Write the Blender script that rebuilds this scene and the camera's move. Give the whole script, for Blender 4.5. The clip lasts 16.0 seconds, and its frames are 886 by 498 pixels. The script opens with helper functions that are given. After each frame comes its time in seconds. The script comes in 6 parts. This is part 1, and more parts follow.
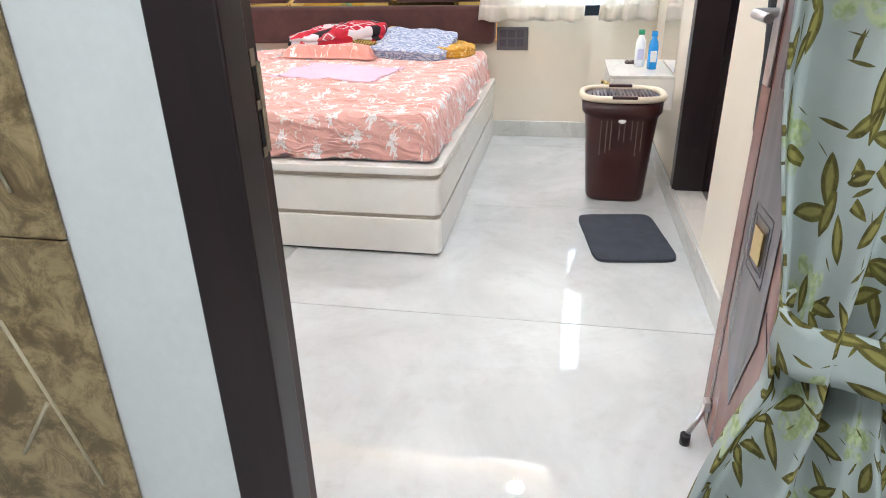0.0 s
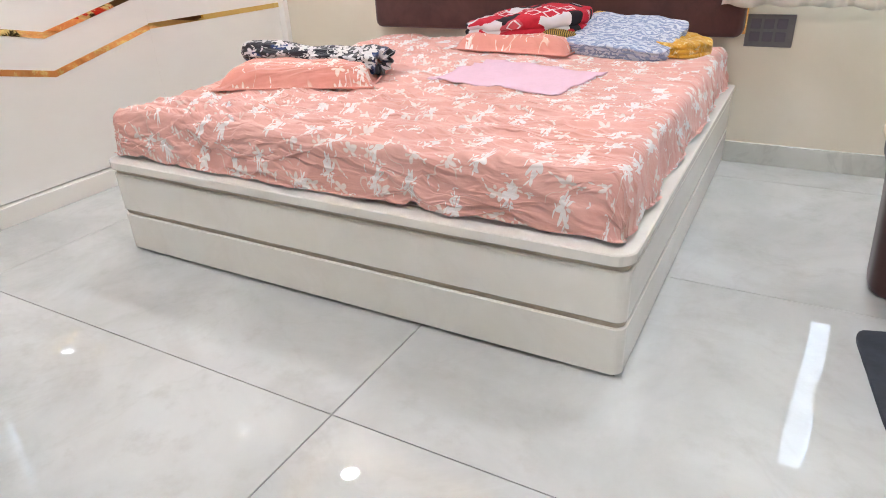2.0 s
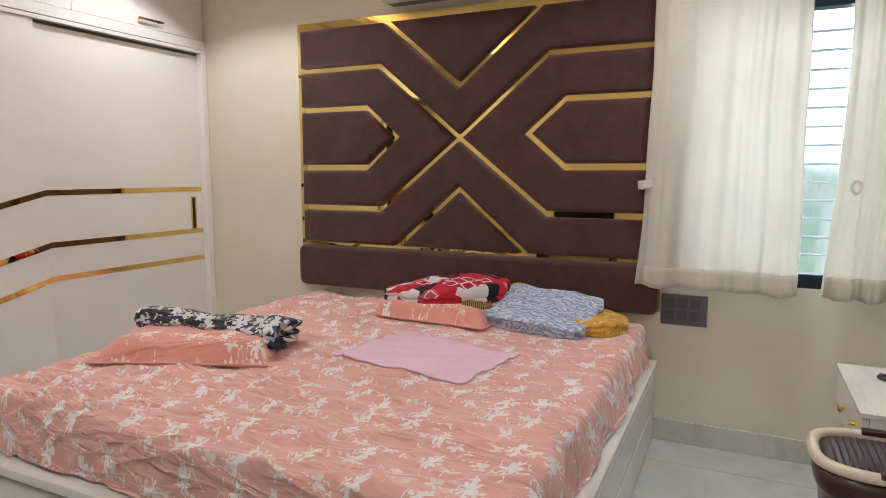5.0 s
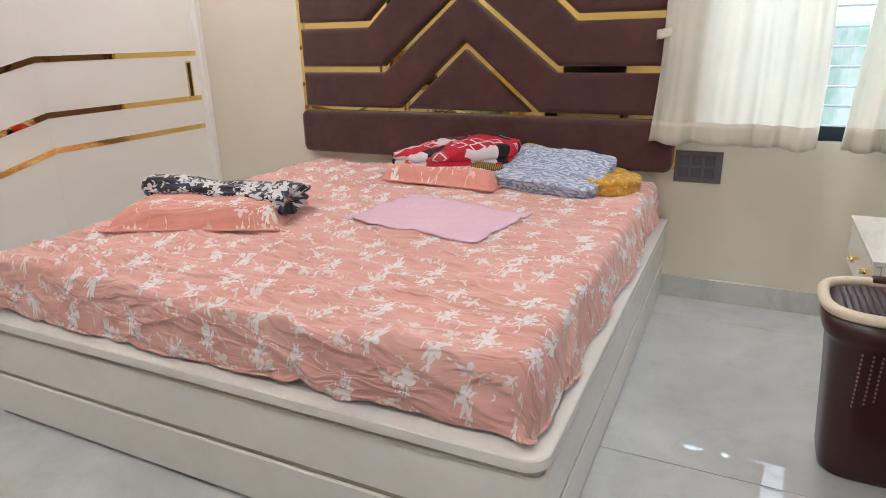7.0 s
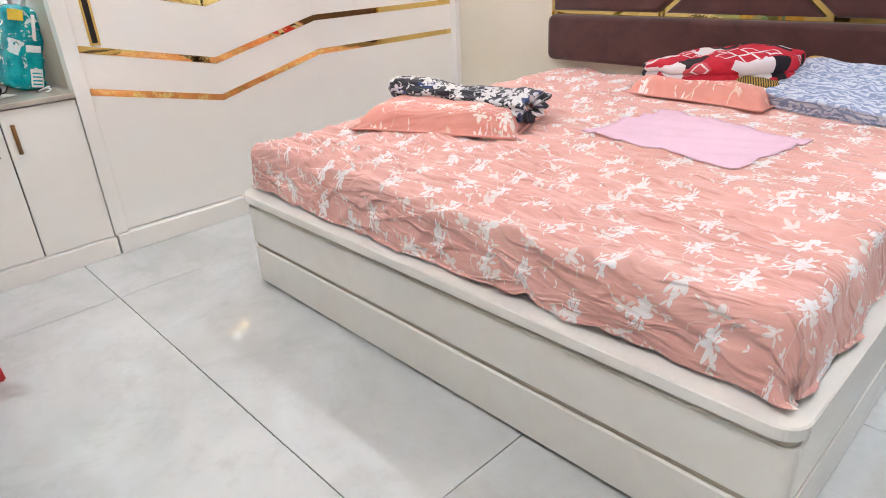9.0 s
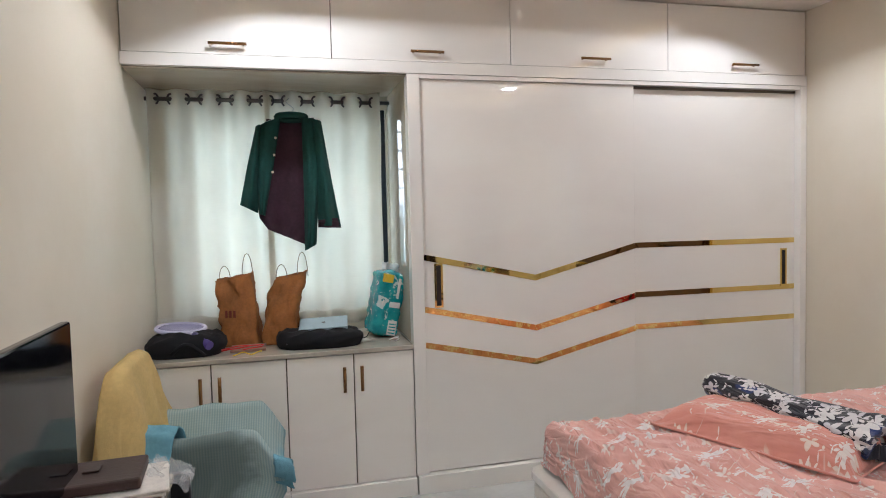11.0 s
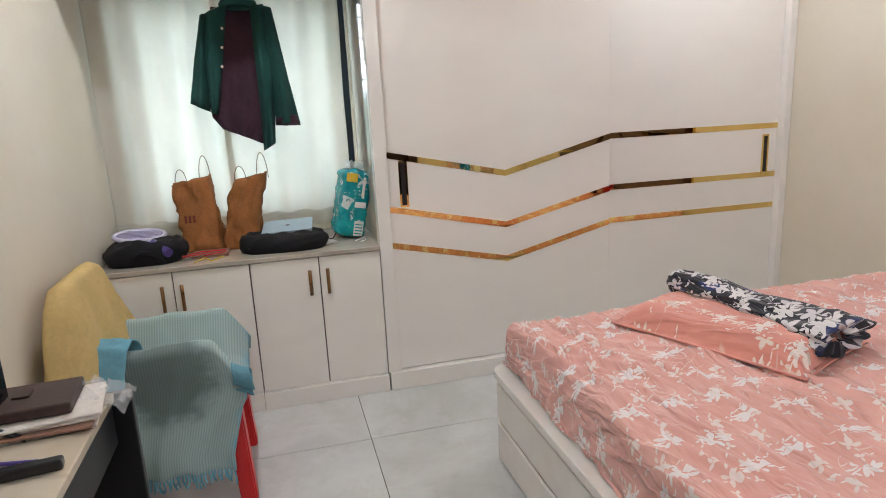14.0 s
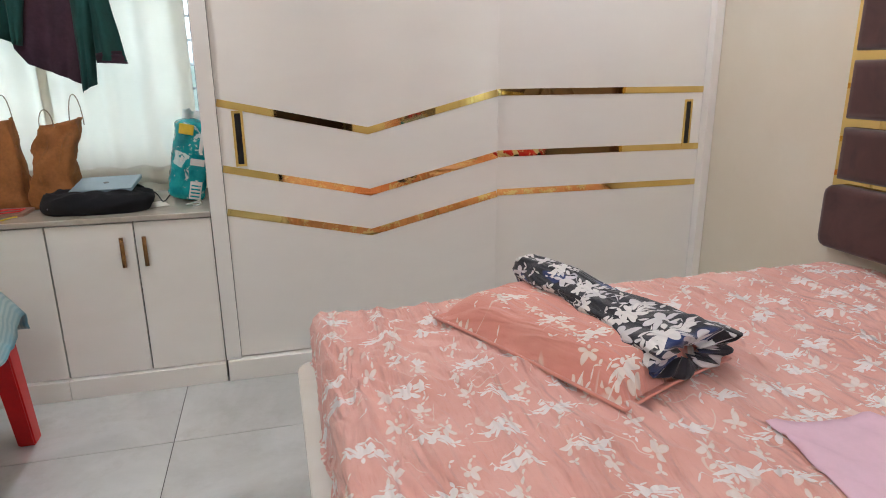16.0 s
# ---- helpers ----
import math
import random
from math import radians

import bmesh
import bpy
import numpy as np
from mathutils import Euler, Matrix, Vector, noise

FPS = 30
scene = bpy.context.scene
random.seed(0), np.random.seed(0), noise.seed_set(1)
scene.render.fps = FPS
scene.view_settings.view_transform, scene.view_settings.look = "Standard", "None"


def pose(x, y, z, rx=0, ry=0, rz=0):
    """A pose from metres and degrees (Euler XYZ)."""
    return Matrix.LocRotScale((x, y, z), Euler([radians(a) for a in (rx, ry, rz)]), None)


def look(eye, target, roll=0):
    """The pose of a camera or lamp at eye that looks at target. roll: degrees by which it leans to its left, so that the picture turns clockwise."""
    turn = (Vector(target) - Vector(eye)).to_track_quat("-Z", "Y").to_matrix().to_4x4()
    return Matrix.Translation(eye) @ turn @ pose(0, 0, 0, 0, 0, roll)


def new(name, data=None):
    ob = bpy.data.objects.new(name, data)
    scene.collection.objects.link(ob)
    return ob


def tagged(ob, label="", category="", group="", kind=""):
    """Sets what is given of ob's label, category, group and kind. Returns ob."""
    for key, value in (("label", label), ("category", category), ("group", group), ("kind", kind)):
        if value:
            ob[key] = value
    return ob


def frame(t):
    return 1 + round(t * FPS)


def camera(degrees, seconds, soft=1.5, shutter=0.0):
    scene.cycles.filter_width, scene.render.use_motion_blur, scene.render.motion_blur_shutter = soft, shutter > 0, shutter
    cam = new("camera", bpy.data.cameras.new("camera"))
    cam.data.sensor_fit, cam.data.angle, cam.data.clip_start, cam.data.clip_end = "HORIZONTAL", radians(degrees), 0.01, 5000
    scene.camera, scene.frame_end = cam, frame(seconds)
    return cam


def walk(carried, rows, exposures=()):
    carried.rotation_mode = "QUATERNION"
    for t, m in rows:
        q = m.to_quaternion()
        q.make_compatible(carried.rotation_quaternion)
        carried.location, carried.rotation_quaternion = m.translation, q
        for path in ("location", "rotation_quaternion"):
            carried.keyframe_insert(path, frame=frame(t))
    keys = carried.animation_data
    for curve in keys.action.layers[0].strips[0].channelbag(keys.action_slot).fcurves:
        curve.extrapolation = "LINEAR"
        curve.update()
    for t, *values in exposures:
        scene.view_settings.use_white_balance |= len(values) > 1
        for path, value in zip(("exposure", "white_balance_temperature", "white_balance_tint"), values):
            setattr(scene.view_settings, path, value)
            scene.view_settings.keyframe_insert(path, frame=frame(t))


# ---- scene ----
cam = camera(69.5, 16.0, soft=1.0)
PATH = [
    (0, (0.497, -2.519, 1.202), (0.155, -0.734, 0.367), -1.2),
    (0.5, (0.496, -2.304, 1.213), (0.084, -0.513, 0.422), -1.5),
    (1, (0.43, -2.045, 1.201), (0.011, -0.298, 0.322), 1.1),
    (1.5, (0.376, -1.765, 1.194), (-0.316, -0.131, 0.272), -4.0),
    (2, (0.319, -1.551, 1.194), (-0.573, -0.002, 0.296), -2.8),
    (2.5, (0.235, -1.318, 1.205), (-0.602, 0.321, 0.422), 0.4),
    (3, (0.25, -1.22, 1.262), (-0.613, 0.471, 0.633), 0.4),
    (3.5, (0.323, -1.205, 1.281), (-0.577, 0.528, 0.848), -0.0),
    (4, (0.365, -1.208, 1.315), (-0.487, 0.576, 1.016), 0.4),
    (4.2, (0.373, -1.207, 1.326), (-0.478, 0.585, 1.073), 0.5),
    (6.3, (0.35, -1.222, 1.358), (-0.498, 0.574, 1.124), -0.7),
    (6.5, (0.342, -1.218, 1.34), (-0.525, 0.546, 0.973), -1.1),
    (7, (0.338, -1.192, 1.306), (-0.487, 0.515, 0.67), -1.4),
    (7.5, (0.338, -1.177, 1.262), (-0.485, 0.438, 0.417), -1.7),
    (8, (0.348, -1.177, 1.246), (-0.536, 0.335, 0.281), -2.2),
    (8.5, (0.351, -1.168, 1.227), (-0.716, 0.233, 0.278), -3.4),
    (9, (0.244, -1.133, 1.252), (-1.085, 0.101, 0.408), -3.2),
    (9.5, (0.106, -1.042, 1.284), (-1.584, -0.111, 0.758), -2.5),
    (10, (0.015, -1.047, 1.329), (-1.844, -0.422, 0.941), -1.7),
    (10.2, (0.062, -1.047, 1.34), (-1.833, -0.491, 1.023), -1.0),
    (12.3, (0.311, -0.857, 1.548), (-1.619, -0.332, 1.555), -2.6),
    (12.5, (0.308, -0.859, 1.545), (-1.623, -0.339, 1.518), -2.6),
    (13, (0.314, -0.85, 1.538), (-1.612, -0.322, 1.437), -2.7),
    (13.5, (0.274, -0.863, 1.527), (-1.639, -0.332, 1.292), -2.7),
    (14, (0.175, -0.806, 1.464), (-1.713, -0.325, 1.011), -2.9),
    (14.5, (0.011, -0.689, 1.405), (-1.822, -0.097, 0.867), -4.4),
    (15, (-0.025, -0.482, 1.389), (-1.848, 0.132, 0.84), -4.9),
    (15.5, (-0.048, -0.268, 1.367), (-1.891, 0.217, 0.762), -3.2),
    (16, (-0.133, -0.073, 1.334), (-1.995, 0.42, 0.795), -0.6),
]
walk(cam, [(t, look(eye, target, roll)) for t, eye, target, roll in PATH],
     exposures=[(t, s, k, 10) for t, s, k in ((0, 1.3, 5640), (1.0, 1.26, 5640), (2.0, 0.98, 5700), (2.5, 1.0, 5720), (3.0, 0.88, 5760), (3.5, 0.74, 5790), (4.0, 0.31, 5980), (6.5, 0.2, 6060), (7.0, 0.54, 5860), (7.5, 0.74, 5760), (8.5, 0.98, 5680), (9.5, 0.86, 5620), (10.2, 0.4, 5660), (12.3, 0.08, 5860), (13.2, 0.34, 5850), (14, 0.34, 5840), (14.6, 0.31, 5820), (16, 0.29, 5770))])

# ---------------------------------------------------------------- light
world = bpy.data.worlds.new("daylight")
scene.world = world
world.use_nodes = True
wn = world.node_tree
sky = wn.nodes.new("ShaderNodeTexSky")
sky.sky_type = 'NISHITA'
sky.sun_disc = False
sky.sun_elevation = radians(48)
sky.sun_rotation = radians(150)
wn.links.new(sky.outputs[0], wn.nodes["Background"].inputs[0])
wn.nodes["Background"].inputs[1].default_value = 0.12
sun_data = bpy.data.lights.new("sun", 'SUN')
sun_data.energy, sun_data.angle, sun_data.color = 2.5, radians(0.6), (1.0, 0.95, 0.88)
sun = new("sun", sun_data)
sun.matrix_world = look((0, 0, 30), (-8, 12, 0))


def area_light(name, loc, target, sx, sy, power, color=(1, 1, 1)):
    d = bpy.data.lights.new(name, 'AREA')
    d.shape, d.size, d.size_y, d.energy, d.color = 'RECTANGLE', sx, sy, power, color
    o = new(name, d)
    o.matrix_world = look(loc, target)
    return o


# room limits, metres
XW, XE, YS, YN, ZC = -2.93, 1.075, -1.65, 2.07, 2.58
XWB = -3.52          # back of the window niche
YSO = -1.90          # corridor face of the south wall

# sky light through both windows
area_light("window_light_north", (0.36, YN + 0.19, 1.46), (0.36, 0, 1.46), 0.38, 1.2, 5.0, (0.64, 0.86, 1.0))
area_light("window_light_north", (0.86, YN + 0.19, 1.46), (0.86, 0, 1.46), 0.20, 1.2, 2.7, (0.64, 0.86, 1.0))
area_light("window_light_west", (XWB - 0.10, -0.945, 1.47), (0, -0.945, 1.3), 1.0, 1.0, 12.0, (0.70, 0.89, 1.0))
# light strips on the lip of the tray ceiling
WARM = (1.0, 0.73, 0.47)
for nm_, x_, y_, sx_, sy_, w_ in (("cove_strip_north", -1.0, 1.67, 3.2, 0.05, 3.6), ("cove_strip_south", -1.0, -1.28, 3.2, 0.05, 3.4), ("cove_strip_west", -2.70, 0.2, 0.05, 2.6, 2.9), ("cove_strip_east", 0.71, 0.2, 0.05, 2.6, 3.1)):
    o_ = area_light(nm_, (0, 0, 0), (0, 0, 1), sx_, sy_, w_, WARM)
    o_.matrix_world = pose(x_, y_, 2.602, 180, 0, 0)
SPOTS = [(-2.33, 1.36), (0.30, 1.42), (-2.33, -0.95), (0.30, -0.95)]
for (sx_, sy_), w_ in zip(SPOTS, (9.4, 9.6, 11.6, 12.4)):
    d_ = bpy.data.lights.new("downlight_lamp", 'AREA')
    d_.shape, d_.size, d_.energy, d_.color = 'DISK', 0.125, w_, (1.0, 0.97, 0.95)
    o_ = new("downlight_lamp", d_)
    o_.location = (sx_, sy_, 2.738)
area_light("corridor_light", (0.4, -3.2, 2.5), (0.4, -3.2, 0), 0.3, 0.3, 17, (1.0, 0.97, 0.90))


# ---------------------------------------------------------------- materials
class Nodes:
    """Short hand for building a node material."""

    def __init__(self, name):
        self.mat = bpy.data.materials.new(name)
        self.mat.use_nodes = True
        self.t = self.mat.node_tree
        self.b = self.t.nodes["Principled BSDF"]

    def n(self, kind, **kw):
        node = self.t.nodes.new("ShaderNode" + kind)
        for k, v in kw.items():
            setattr(node, k, v)
        return node

    def link(self, a, b):
        self.t.links.new(a, b)

    def val(self, sock, v):
        if hasattr(v, "links"):
            self.link(v, sock)
        else:
            sock.default_value = v

    def math(self, op, a, b=0.0, c=0.0, clamp=False):
        m = self.n("Math", operation=op, use_clamp=clamp)
        for i, v in enumerate((a, b, c)):
            self.val(m.inputs[i], v)
        return m.outputs[0]

    def vmath(self, op, a, b=(0, 0, 0)):
        m = self.n("VectorMath", operation=op)
        self.val(m.inputs[0], a)
        self.val(m.inputs[1], b)
        return m.outputs["Value"] if op in ("LENGTH", "DOT_PRODUCT") else m.outputs[0]

    def mix(self, f, a, b):
        m = self.n("Mix", data_type='RGBA')
        self.val(m.inputs[0], f)
        for s, v in ((m.inputs[6], a), (m.inputs[7], b)):
            self.val(s, v if hasattr(v, "links") else (*v[:3], 1))
        return m.outputs[2]

    def coords(self, kind="Object"):
        return self.n("TexCoord").outputs[kind]

    def noise(self, scale, detail=4.0, rough=0.55, vec=None, distort=0.0):
        t = self.n("TexNoise")
        t.inputs["Scale"].default_value, t.inputs["Detail"].default_value = scale, detail
        t.inputs["Roughness"].default_value, t.inputs["Distortion"].default_value = rough, distort
        self.link(vec if vec is not None else self.coords(), t.inputs["Vector"])
        return t.outputs["Fac"]

    def ramp(self, f, lo, hi, a=0.0, b=1.0):
        m = self.n("MapRange", interpolation_type='SMOOTHSTEP')
        for s, v in zip(m.inputs[:5], (f, lo, hi, a, b)):
            self.val(s, v)
        return m.outputs[0]

    def bump(self, h, strength=0.3, dist=0.01):
        m = self.n("Bump")
        m.inputs["Strength"].default_value, m.inputs["Distance"].default_value = strength, dist
        self.link(h, m.inputs["Height"])
        self.link(m.outputs[0], self.b.inputs["Normal"])

    def out(self, color=None, rough=None, metal=None, **kw):
        for k, v in (("Base Color", color), ("Roughness", rough), ("Metallic", metal), *((k.replace("_", " "), v) for k, v in kw.items())):
            if v is not None:
                self.val(self.b.inputs[k], (*v[:3], 1) if isinstance(v, tuple) else v)
        return self.mat


def hexc(s):
    """A linear colour from the usual rrggbb."""
    v = [int(s[i:i + 2], 16) / 255 for i in (0, 2, 4)]
    return tuple(c / 12.92 if c <= 0.04045 else ((c + 0.055) / 1.055) ** 2.4 for c in v)


def plain(name, color, rough=0.5, metal=0.0, var=0.12, scale=9.0, bump=0.0, bscale=60.0, **kw):
    """A surface with two scales of variation and fine relief."""
    m = Nodes(name)
    f = m.math('ADD', m.math('MULTIPLY', m.noise(scale), 0.6), m.math('MULTIPLY', m.noise(scale * 7), 0.4))
    dark = tuple(c * (1 - var) for c in color)
    light = tuple(min(1, c * (1 + var)) for c in color)
    col = m.mix(m.ramp(f, 0.3, 0.7), dark, light)
    if bump:
        m.bump(m.noise(bscale, 3), bump, 0.004)
    return m.out(col, m.math('ADD', rough - 0.05, m.math('MULTIPLY', f, 0.1)), metal, **kw)


def scatter(m, uv, scale, seed, rand=0.8):
    """Scattered motif centres: offset from the nearest one and three random values."""
    shift = m.vmath('ADD', uv, (seed * 3.7, seed * 1.9, 0))
    v = m.n("TexVoronoi", voronoi_dimensions='2D')
    v.inputs["Scale"].default_value, v.inputs["Randomness"].default_value = scale, rand
    m.link(shift, v.inputs["Vector"])
    d = m.vmath('SUBTRACT', shift, v.outputs["Position"])
    rnd = m.n("SeparateColor")
    m.link(v.outputs["Color"], rnd.inputs[0])
    return d, rnd.outputs


def fan(m, d, n, far, length, width, rot, uneven=0.5, pointed=False):
    """n leaves round a centre, smaller on one side; positive inside a leaf."""
    sep = m.n("SeparateXYZ")
    m.link(d, sep.inputs[0])
    ang = m.math('ADD', m.math('ARCTAN2', sep.outputs[1], sep.outputs[0]), rot)
    r = m.vmath('LENGTH', d)
    a = m.math('PINGPONG', ang, math.pi / n)
    px = m.math('DIVIDE', m.math('SUBTRACT', m.math('MULTIPLY', r, m.math('COSINE', a)), far), length)
    py = m.math('DIVIDE', m.math('MULTIPLY', r, m.math('SINE', a)), width)
    py = m.math('ABSOLUTE', py) if pointed else m.math('MULTIPLY', py, py)
    f = m.math('SUBTRACT', m.math('SUBTRACT', 1.0, m.math('MULTIPLY', px, px)), py)
    side = m.math('MULTIPLY_ADD', m.math('COSINE', m.math('ADD', ang, 0.9)), 0.5 * uneven, -0.5 * uneven)
    return m.math('ADD', f, side)


def mat_floral(name, base, base2, flower, flower2, scale=6.5, radius=0.054, seed=1, stretch=0.55, dark=None, crease=1.0):
    """Printed cotton: clusters of white blossom drawn out along the cloth, paler round blossoms, loose leaves and thin stems on a slubbed ground."""
    m = Nodes(name)
    uv = m.coords("UV")
    wob = m.n("TexNoise")
    wob.inputs["Scale"].default_value = 21
    m.link(uv, wob.inputs["Vector"])
    vm = m.vmath('SCALE', m.vmath('SUBTRACT', wob.outputs["Color"], (0.5, 0.5, 0.5)))
    vm.node.inputs["Scale"].default_value = 0.014
    uvw = m.vmath('ADD', uv, vm)
    k = radius / 0.054

    def tilted(d, angle, sx):
        r = m.n("VectorRotate", rotation_type='Z_AXIS')
        m.link(d, r.inputs["Vector"])
        m.val(r.inputs["Angle"], angle)
        return m.vmath('MULTIPLY', r.outputs[0], (sx, 1.0, 1.0))

    def far(d, x, y):
        return m.vmath('SUBTRACT', d, (x * k, y * k, 0.0))
    # white clusters
    d, rnd = scatter(m, uvw, scale * 0.72, seed, 0.6)
    dl = tilted(d, m.math('MULTIPLY_ADD', rnd[0], 0.6, -1.40), stretch)
    turn_ = m.math('MULTIPLY', rnd[1], 6.283)
    f = fan(m, dl, 7, 0.017 * k, 0.020 * k, 0.0075 * k, turn_, 0.7)
    f = m.math('MAXIMUM', f, fan(m, far(dl, 0.022, 0.013), 5, 0.010 * k, 0.012 * k, 0.0062 * k, turn_, 0.6, True))
    f = m.math('MAXIMUM', f, fan(m, far(dl, -0.024, -0.012), 5, 0.010 * k, 0.012 * k, 0.0055 * k, rnd[2], 0.8, True))
    f = m.math('MAXIMUM', f, fan(m, far(dl, -0.010, 0.032), 3, 0.008 * k, 0.010 * k, 0.004 * k, turn_, 0.5, True))
    white = m.ramp(f, 0.0, 0.16)
    # round blossoms
    d, rnd = scatter(m, uvw, scale * 0.92, seed + 5, 0.7)
    db = tilted(d, 0.0, 0.5 + 0.5 * stretch)
    turn_ = m.math('MULTIPLY', rnd[1], 6.283)
    g = fan(m, db, 5, 0.0165 * k, 0.0175 * k, 0.0098 * k, turn_, 0.75)
    g = m.math('MAXIMUM', g, fan(m, far(db, 0.043, -0.018), 3, 0.008 * k, 0.009 * k, 0.005 * k, turn_, 0.3))
    g = m.math('MAXIMUM', g, fan(m, far(db, -0.038, 0.022), 2, 0.010 * k, 0.010 * k, 0.005 * k, rnd[0], 0.3, True))
    pale = m.ramp(g, 0.0, 0.14)
    rim_ = m.ramp(g, 0.1, 0.6)
    # loose leaves and buds
    d, rnd = scatter(m, uvw, scale * 1.5, seed + 11, 0.9)
    h = fan(m, tilted(d, 0.0, 0.8), 3, 0.009 * k, 0.010 * k, 0.0042 * k, m.math('MULTIPLY', rnd[0], 6.283), 0.9, True)
    bud = m.math('MULTIPLY', m.ramp(h, 0.0, 0.2), m.ramp(rnd[2], 0.2, 0.25))
    # stems
    line = m.math('ABSOLUTE', m.math('SUBTRACT', m.noise(scale * 0.9, 1.0, 0.4, uvw, 0.3), 0.5))
    stem = m.math('MULTIPLY', m.ramp(line, 0.004, 0.009, 1.0, 0.0), m.ramp(m.noise(scale * 1.1, 1, 0.5, m.vmath('ADD', uv, (5.0, 2.0, 0.0))), 0.50, 0.56))
    # slubbed ground: short streaks along the cloth
    sl = m.n("Mapping")
    sl.inputs["Scale"].default_value = (14.0, 110.0, 1.0)
    m.link(uv, sl.inputs["Vector"])
    slub = m.noise(1.0, 4, 0.65, sl.outputs[0])
    ground = m.mix(m.ramp(m.noise(3.5, 5, 0.6, uv), 0.35, 0.7), base, base2)
    ground = m.mix(m.math('MULTIPLY', m.ramp(slub, 0.52, 0.72), 0.35), ground, tuple(c * q for c, q in zip(base, (0.86, 0.66, 0.62))))
    if dark is not None:
        ground = m.mix(m.ramp(m.noise(5, 2, 0.5, uv), 0.56, 0.6), ground, dark)
    col = m.mix(m.math('MULTIPLY', stem, 0.7), ground, flower2)
    col = m.mix(m.math('MULTIPLY', bud, 0.85), col, flower)
    col = m.mix(m.math('MULTIPLY', pale, 0.9), col, m.mix(m.math('MULTIPLY', rim_, 0.6), flower2, flower))
    col = m.mix(m.math('MULTIPLY', white, m.math('MULTIPLY_ADD', slub, 0.3, 0.8, True)), col, flower)
    st_ = m.n("Mapping")
    st_.inputs["Scale"].default_value, st_.inputs["Rotation"].default_value = (3.0, 13.0, 1.0), (0, 0, 0.25)
    m.link(uv, st_.inputs["Vector"])
    fold = m.noise(1.0, 4, 0.55, st_.outputs[0], 0.5)
    pinch_ = m.ramp(m.math('ABSOLUTE', m.math('SUBTRACT', m.noise(0.8, 3, 0.5, st_.outputs[0], 0.9), 0.5)), 0.0, 0.10, 1.0, 0.0)
    fold = m.math('ADD', fold, m.math('MULTIPLY', pinch_, 0.55))
    m.bump(m.math('ADD', m.math('MULTIPLY', fold, 7.0 * crease), m.math('ADD', m.math('MULTIPLY', m.noise(900, 1, 0.5, uv), 0.25), m.math('MULTIPLY', slub, 0.5))), 0.7, 0.003)
    return m.out(col, 0.66, 0.0, Sheen_Weight=0.2)


def mat_wall():
    m = Nodes("cream_wall_paint")
    f = m.noise(1.3, 5, 0.6)
    col = m.mix(m.ramp(f, 0.35, 0.7), hexc("ddd3c0"), hexc("e3dbcb"))
    col = m.mix(m.math('MULTIPLY', m.ramp(m.noise(5, 6, 0.7), 0.6, 0.8), 0.25), col, hexc("d3c7b2"))
    m.bump(m.noise(180, 3), 0.12, 0.002)
    return m.out(col, 0.55)


def mat_tile():
    """Large polished porcelain slabs with faint clouds and veins; each slab differs."""
    m = Nodes("polished_floor_tile")
    info = m.n("ObjectInfo")
    p = m.vmath('ADD', m.n("NewGeometry").outputs["Position"], m.vmath('SCALE', (7.0, 3.0, 1.0)))
    sc = p.node.inputs[1].links[0].from_node
    m.link(m.math('MULTIPLY', info.outputs["Random"], 9.0), sc.inputs["Scale"])
    cloud = m.noise(1.6, 7, 0.62, p, 0.7)
    fine = m.noise(9, 5, 0.65, p)
    col = m.mix(m.ramp(cloud, 0.3, 0.72), hexc("bdbebb"), hexc("d2d3d1"))
    col = m.mix(m.math('MULTIPLY', m.ramp(fine, 0.5, 0.75), 0.4), col, hexc("b2b1ab"))
    vein = m.ramp(m.math('ABSOLUTE', m.math('SUBTRACT', m.noise(1.1, 6, 0.6, p, 1.2), 0.5)), 0.0, 0.02, 1.0, 0.0)
    col = m.mix(m.math('MULTIPLY', vein, 0.08), col, hexc("a2a09a"))
    smear = m.ramp(m.noise(3.1, 5, 0.6, p, 0.8), 0.45, 0.75)
    rough = m.math('MULTIPLY_ADD', smear, 0.012, m.math('MULTIPLY_ADD', fine, 0.006, 0.002))
    m.bump(m.noise(3.4, 2, 0.5, p), 0.004, 0.01)
    return m.out(col, rough, 0.0, Specular_IOR_Level=0.6)


def mat_laminate(name, a, b, rough=0.12, veins=0.25, wave=0.015):
    m = Nodes(name)
    p = m.coords()
    mp = m.n("Mapping")
    mp.inputs["Scale"].default_value = (1.0, 0.35, 1.0)
    m.link(p, mp.inputs["Vector"])
    f = m.noise(4, 6, 0.6, mp.outputs[0], 0.6)
    vein = m.ramp(m.math('ABSOLUTE', m.math('SUBTRACT', m.noise(2.2, 5, 0.6, mp.outputs[0], 1.0), 0.5)), 0.0, 0.03, 1.0, 0.0)
    col = m.mix(m.ramp(f, 0.3, 0.7), a, b)
    col = m.mix(m.math('MULTIPLY', vein, veins), col, tuple(c * 0.72 for c in a))
    m.bump(m.noise(5.5, 2, 0.5), wave, 0.01)
    return m.out(col, m.math('MULTIPLY_ADD', f, 0.5 * rough, rough * 0.6), 0.0, Specular_IOR_Level=0.9 if wave > 0.03 else 0.5)


